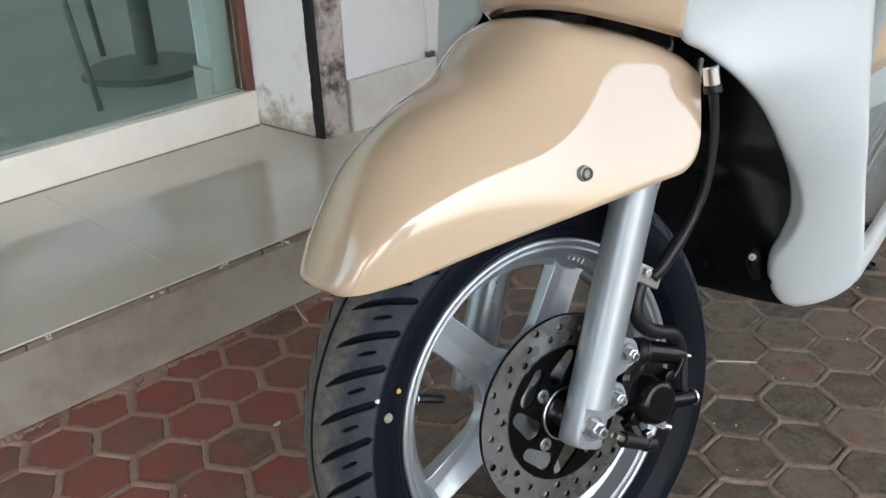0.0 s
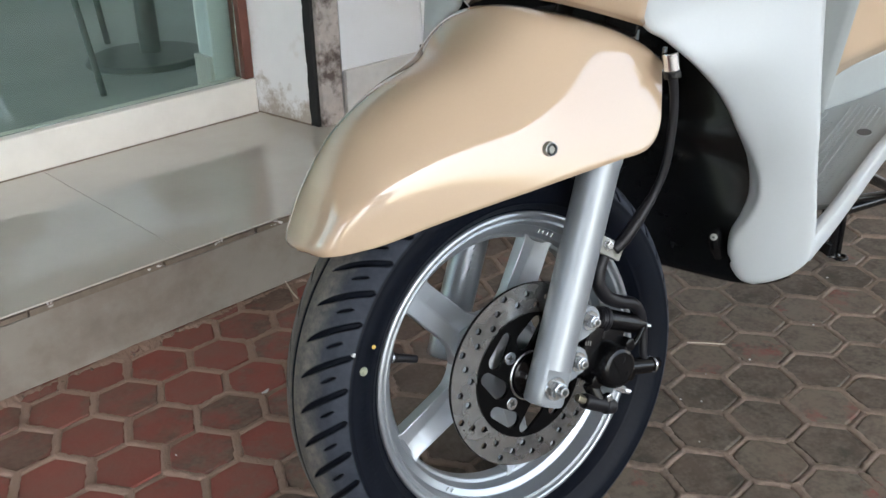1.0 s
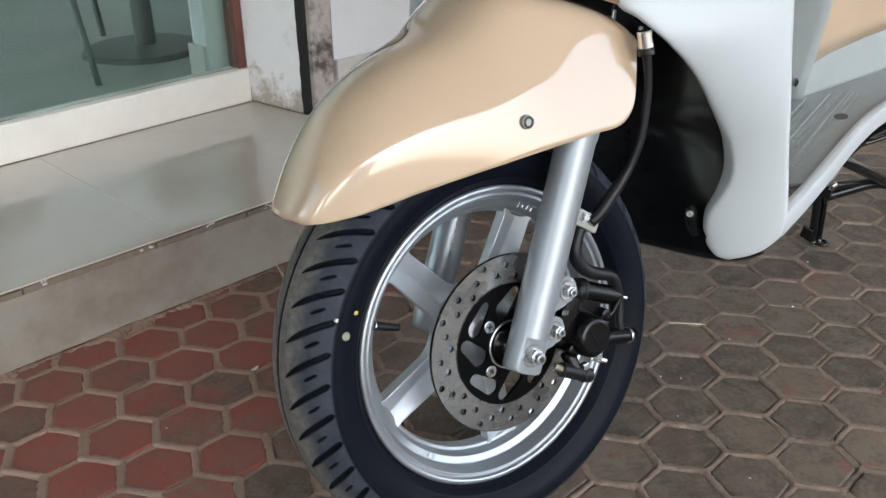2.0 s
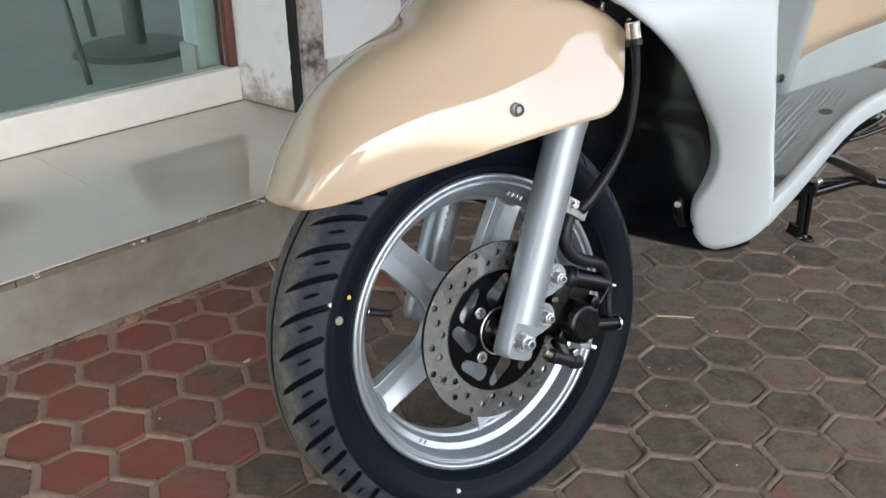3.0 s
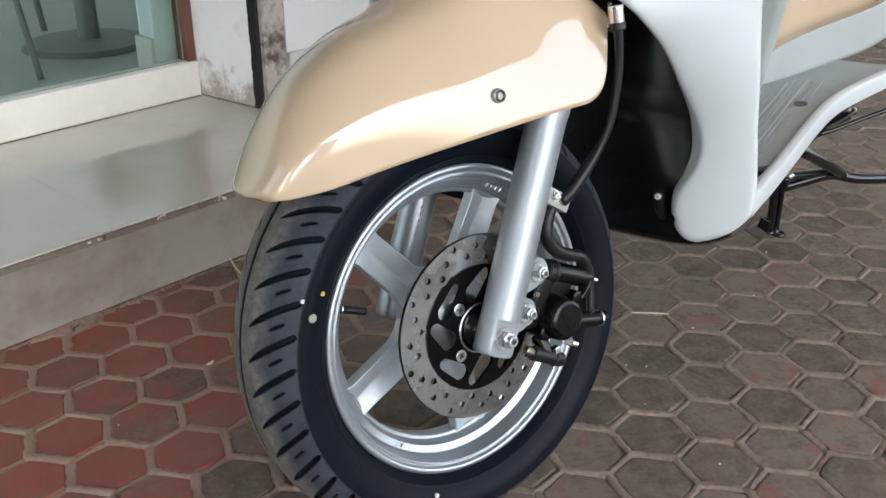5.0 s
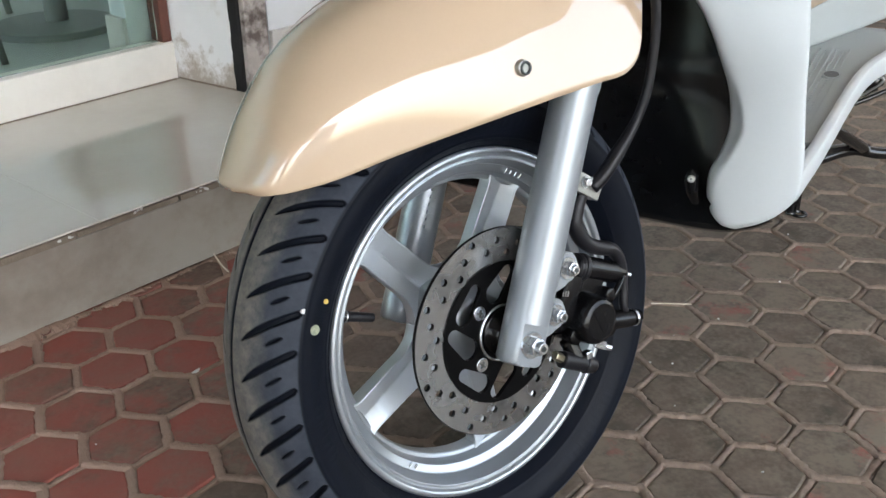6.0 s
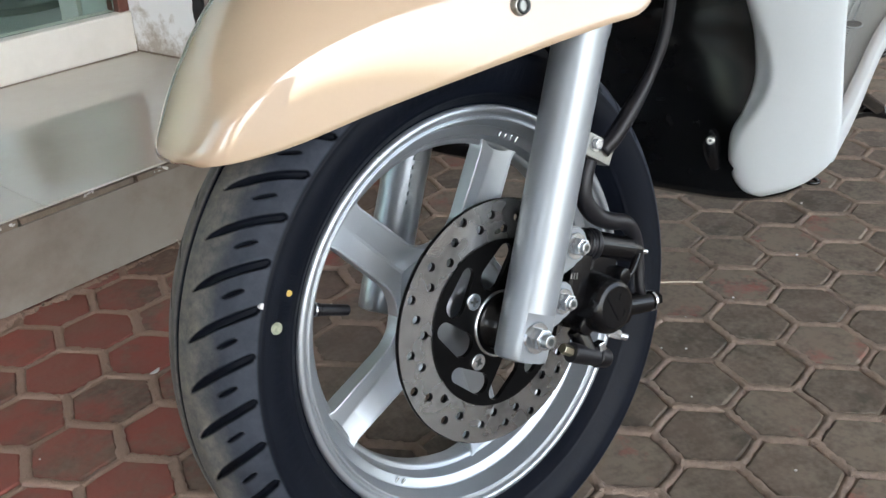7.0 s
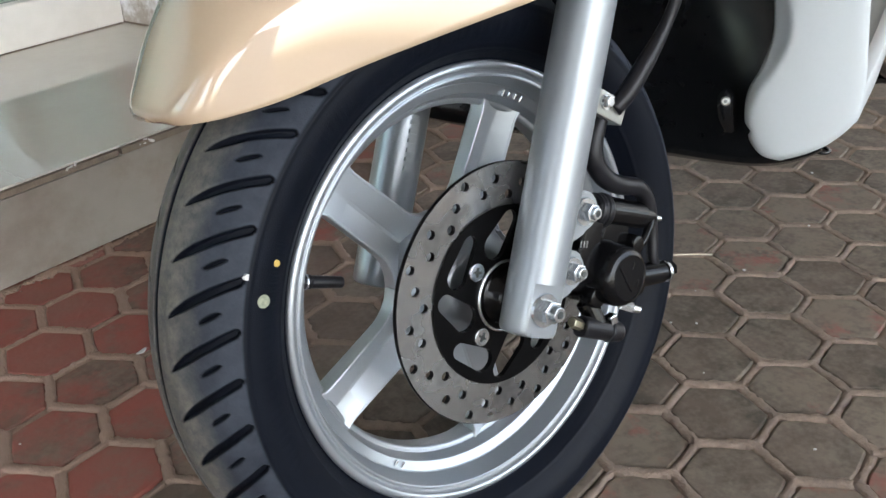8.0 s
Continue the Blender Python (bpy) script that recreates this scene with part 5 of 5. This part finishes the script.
coil = [(0.918 + 0.0055 * math.cos(16 * math.pi * s), -0.190 - 0.020 * s + 0.0055 * math.sin(16 * math.pi * s), 0.126 + 0.040 * s) for s in np.linspace(0, 1, 110)]
tube("stand_spring", coil, 0.0017, CLAMP, stand, "dull metal return spring", n=220, segs=6)
bm = bmesh.new()
add_cyl(bm, (0.915, -0.186, 0.105), (0.930, -0.203, 0.118), 0.005, 0.005, 14, bevel=0.0008)
part("spring_pin", bm, CLAMP, stand)
lever = tube("kick_pedal", [(0.895, -0.212, 0.178), (0.90, -0.225, 0.200), (0.910, -0.239, 0.222), (0.918, -0.256, 0.240), (0.920, -0.276, 0.252), (0.922, -0.288, 0.252)], 0.010, BLACKGLOSS, scooter, "black rubber-padded pedal lever", n=40, radii=[0.007, 0.009, 0.012, 0.019, 0.018, 0.008])
tube("pedal_loop", [(0.905, -0.236, 0.213), (0.904, -0.256, 0.226), (0.905, -0.280, 0.246), (0.907, -0.288, 0.257), (0.906, -0.277, 0.261), (0.905, -0.258, 0.259), (0.905, -0.246, 0.250)], 0.0022, CLAMP, lever, "pale worn edge wire of the pedal", n=40, segs=8)
tube("pedal_rod", [(0.90, -0.222, 0.199), (0.93, -0.262, 0.213), (0.96, -0.297, 0.228), (1.00, -0.345, 0.246)], 0.0042, BLACKGLOSS, lever, n=14)

# ---------------------------------------------------------------- small things
tw = tube("straw", [(0.500, 0.110, 0.0030), (0.518, 0.089, 0.0036), (0.537, 0.066, 0.0030)], 0.0011, STRAW, None, n=14, segs=6)
tagged(tw, "short pale dry straw lying on the pavers", "straw")
bm = bmesh.new()
rng = random.Random(5)
for _ in range(220):
    x = rng.uniform(-1.0, 0.45)
    y = STEP_Y + 0.0384 * x - abs(rng.gauss(0.002, 0.009))
    s = rng.uniform(0.0010, 0.0022) if rng.random() < 0.85 else rng.uniform(0.003, 0.0048)
    bmesh.ops.create_icosphere(bm, subdivisions=1, radius=s, matrix=pose(x, y, s * 0.2, rng.uniform(0, 90), rng.uniform(0, 90), 0) @ Matrix.Diagonal((1, rng.uniform(0.5, 1), 0.6, 1)))
tagged(part("crumbs", bm, CRUMB, None), "loose cement crumbs along the foot of the platform", "debris", kind="stuff")

# soil that has drifted against the foot of the riser
v, sr = [], random.Random(21)
drift = [sr.random() for _ in range(420)]
for n in range(400):
    x = -1.15 + 0.0045 * n
    base = STEP_Y + 0.0384 * x
    calm = sum(drift[n:n + 12]) / 12
    reach = max(0.0015, 0.010 + 0.075 * (calm - 0.5) + 0.004 * (drift[n] - 0.5))
    high = max(0.0006, min(0.006, 0.22 * reach + 0.002 * (drift[n + 3] - 0.4)))
    for u, h in ((0.0, 1.0), (0.25, 0.8 + 0.3 * drift[n + 5]), (0.55, 0.45 + 0.3 * drift[n + 7]), (1.0, -0.6)):
        v.append((x + 0.002 * (drift[n + 9] - 0.5), base - reach * u, 0.0005 + high * h))
soil = mesh_ob("soil", v, grid_faces(400, 4), GROUT, None, smooth=False)
tagged(soil, "loose brown soil drifted along the riser foot", "soil", kind="stuff")

# a pale flake on the joint, a dead leaf and a twig against the riser, pale specks
def scrap(name, at, turn, length, width, lift, mat, label, kind):
    v = []
    for i in range(7):
        u = i / 6 - 0.5
        for k in (-1, 0, 1):
            half = width * (1 - (2 * u) ** 2 * 0.8) / 2
            v.append((u * length, k * half, lift * (4 * u * u + 0.5 * k * k) + 0.0008))
    ob = solid(mesh_ob(name, v, grid_faces(7, 3), mat, None), 0.0008, 1.0)
    ob.matrix_world = pose(*at, 0, 0, turn)
    return tagged(ob, label, kind)


scrap("paint_flake", (-0.047, 0.449, 0.0022), 10, 0.014, 0.006, 0.002, WHITEDOT, "small pale curled flake lying on a joint", "flake")
scrap("dead_leaf", (-0.131, 0.688, 0.0010), 55, 0.026, 0.014, 0.004, BROWN, "small curled brown dead leaf against the riser", "leaf")
twig = tube("twig", [(0.149, 0.652, 0.0030), (0.154, 0.676, 0.004), (0.160, 0.704, 0.012)], 0.0012, STRAW, None, n=14, segs=6)
tagged(twig, "thin dry twig leaning against the riser foot", "twig")
bm = bmesh.new()
for x, y in ((0.857, 0.069), (0.690, 0.004), (0.385, 0.006), (0.528, 0.018), (0.261, -0.181), (0.368, 0.029), (0.447, 0.041), (0.305, -0.045), (-0.21, 0.41), (0.02, 0.36)):
    r = rng.uniform(0.0012, 0.0028)
    bmesh.ops.create_icosphere(bm, subdivisions=1, radius=r, matrix=pose(x, y, 0.0012, 20, 40, 60) @ Matrix.Diagonal((1, 0.7, 0.5, 1)))
tagged(part("specks", bm, WHITEDOT, None), "tiny pale chips scattered on the pavers", "debris", kind="stuff")

# stool behind the glass
bm = bmesh.new()
add_cyl(bm, (0.50, 1.85, STEP_Z + 0.008), (0.50, 1.85, STEP_Z + 0.022), 0.165, 0.150, 48, bevel=0.004)
stool = part("stool", bm, STOOLGREY, None)
tagged(stool, "dark pedestal stool with a round base on the room floor", "stool")
bm = bmesh.new()
add_cyl(bm, (0.52, 1.87, STEP_Z + 0.02), (0.52, 1.87, 0.72), 0.028, 0.024, 24)
part("stem", bm, STOOLGREY, stool)
bm = bmesh.new()
add_cyl(bm, (0.52, 1.87, 0.72), (0.52, 1.87, 0.77), 0.17, 0.165, 40, bevel=0.01)
part("seat", bm, STOOLGREY, stool)
rack = tube("display_stand", [(0.26, 1.60, STEP_Z + 0.008), (0.27, 1.72, 0.40), (0.28, 1.90, 0.85), (0.285, 1.97, 1.05)], 0.008, STOOLGREY, None, n=12, segs=10)
tagged(rack, "dark thin-legged display stand behind the glass", "stand")
tube("leg", [(0.50, 2.10, STEP_Z + 0.008), (0.45, 2.08, 0.5), (0.30, 2.0, 1.05)], 0.009, STOOLGREY, rack, n=12, segs=10)

# cable on the white wall
cb = tube("wall_cable", [(0.800, 1.058, 0.245), (0.797, 1.058, 0.32), (0.790, 1.059, 0.42), (0.786, 1.059, 0.62)], 0.0022, WALLWHITE, None, n=20, segs=8)
bm = bmesh.new()
add_box(bm, 0.790, 0.812, 1.050, 1.062, 0.243, 0.256, bevel=0.003)
part("cable_end", bm, DARKMETAL, cb, "dark cable end on the skirting")
tagged(cb, "thin white cable on the white wall", "cable")

# ---------------------------------------------------------------- pavers
LA, LB, L0 = np.array([0.0832, -0.0406]), np.array([0.0073, -0.0925]), np.array([-0.1131, 0.5377])
CORNERS = [(LA + LB) / 3, (2 * LB - LA) / 3, (LB - 2 * LA) / 3, -(LA + LB) / 3, -(2 * LB - LA) / 3, -(LB - 2 * LA) / 3]


def hexagon(seed):
    """One paver with a worn chamfer, as verts and faces about its own middle."""
    r = random.Random(seed)
    loops, v = [(0.900, -0.012), (0.895, -0.0034), (0.880, -0.0010), (0.845, 0.0)], []
    wob = [r.uniform(-0.014, 0.014) for _ in range(18)]
    for s, z in loops:
        for k in range(6):
            a, b = CORNERS[k], CORNERS[(k + 1) % 6]
            for n, q in enumerate((0.0, 0.33, 0.67)):
                p = a + (b - a) * q if q > 0.1 else a * 0.98
                w = wob[3 * k + n]
                v.append((p[0] * (s + w), p[1] * (s + w), z + (r.uniform(-0.0003, 0.0003) if z > -0.002 else 0)))
    f = grid_faces(4, 18, wrap_v=True)
    v.append((0, 0, 0.0002))
    f += [(54 + k, 54 + (k + 1) % 18, 72) for k in range(18)]
    return v, f


rng = random.Random(11)
kinds = []
for s in range(8):
    v, f = hexagon(s)
    me = bpy.data.meshes.new("paver")
    me.from_pydata(v, [], f)
    me.materials.append(PAVER)
    kinds.append((me, v, f))
sites = []
for i in range(-30, 60):
    for j in range(-30, 60):
        c = L0 + i * LA + j * LB
        if -2.95 < c[0] < 4.95 and -2.55 < c[1] < STEP_Y + 0.0384 * c[0] + 0.03:
            sites.append(c)
# sandy ridges left standing in the joints
jr = random.Random(3)
ridge_v, ridge_f = [], []
for c in sites:
    if not (-1.1 < c[0] < 2.6 and -0.9 < c[1]):
        continue
    for k in range(3):
        a, b = c + CORNERS[k], c + CORNERS[k + 1]
        t = (b - a) / np.linalg.norm(b - a)
        nrm = np.array([-t[1], t[0]])
        s0 = len(ridge_v)
        wide, proud = jr.uniform(0.0058, 0.0074), jr.choice((0.0028, 0.0024, 0.0018, 0.0010))
        if k == 0:
            wide, proud = jr.uniform(0.0046, 0.0058), jr.choice((0.0010, 0.0002, -0.0006, -0.0014))
        for q in np.linspace(-0.05, 1.05, 13):
            p = a + (b - a) * q + nrm * jr.uniform(-0.0011, 0.0011)
            w, top = wide * jr.uniform(0.78, 1.2), proud + jr.uniform(-0.0009, 0.0009)
            for off, z in ((-w, -0.0065), (-0.90 * w, top - 0.0026), (-0.70 * w, top - 0.0009), (-0.3 * w, top), (0.3 * w, top), (0.70 * w, top - 0.0009), (0.90 * w, top - 0.0026), (w, -0.0065)):
                ridge_v.append((*(p + nrm * off), z))
        ridge_f += [tuple(s0 + i for i in q) for q in grid_faces(13, 8)]
tagged(mesh_ob("joint_sand", ridge_v, ridge_f, GROUT, pavement, "sandy brown joint filling"), kind="stuff")
sites.sort(key=lambda c: math.hypot((c[0] - 0.25) * 0.8, c[1] - 0.15))
rest_v, rest_f = [], []
for n, c in enumerate(sites):
    me, v, f = kinds[rng.randrange(8)]
    lift, tx, ty = rng.uniform(-0.0012, 0.0008), rng.uniform(-0.5, 0.5), rng.uniform(-0.5, 0.5)
    m = pose(c[0], c[1], lift, tx, ty, rng.choice((0, 180)) + rng.uniform(-1, 1))
    if n < 300:
        ob = new("paver", me)
        ob.parent = pavement
        ob.matrix_basis = m
    else:
        if not (-1.6 < c[0] < 3.4 and -1.2 < c[1]):
            v = [(p[0] * k, p[1] * k, z) for k, z in ((0.885, -0.008), (0.86, 0.0)) for p in CORNERS]
            f = grid_faces(2, 6, wrap_v=True) + [tuple(range(6, 12))]
        s = len(rest_v)
        rest_v += [tuple(m @ Vector(p)) for p in v]
        rest_f += [tuple(s + i for i in q) for q in f]
tagged(mesh_ob("paver_field", rest_v, rest_f, PAVERFAR, pavement, smooth=False), kind="stuff")
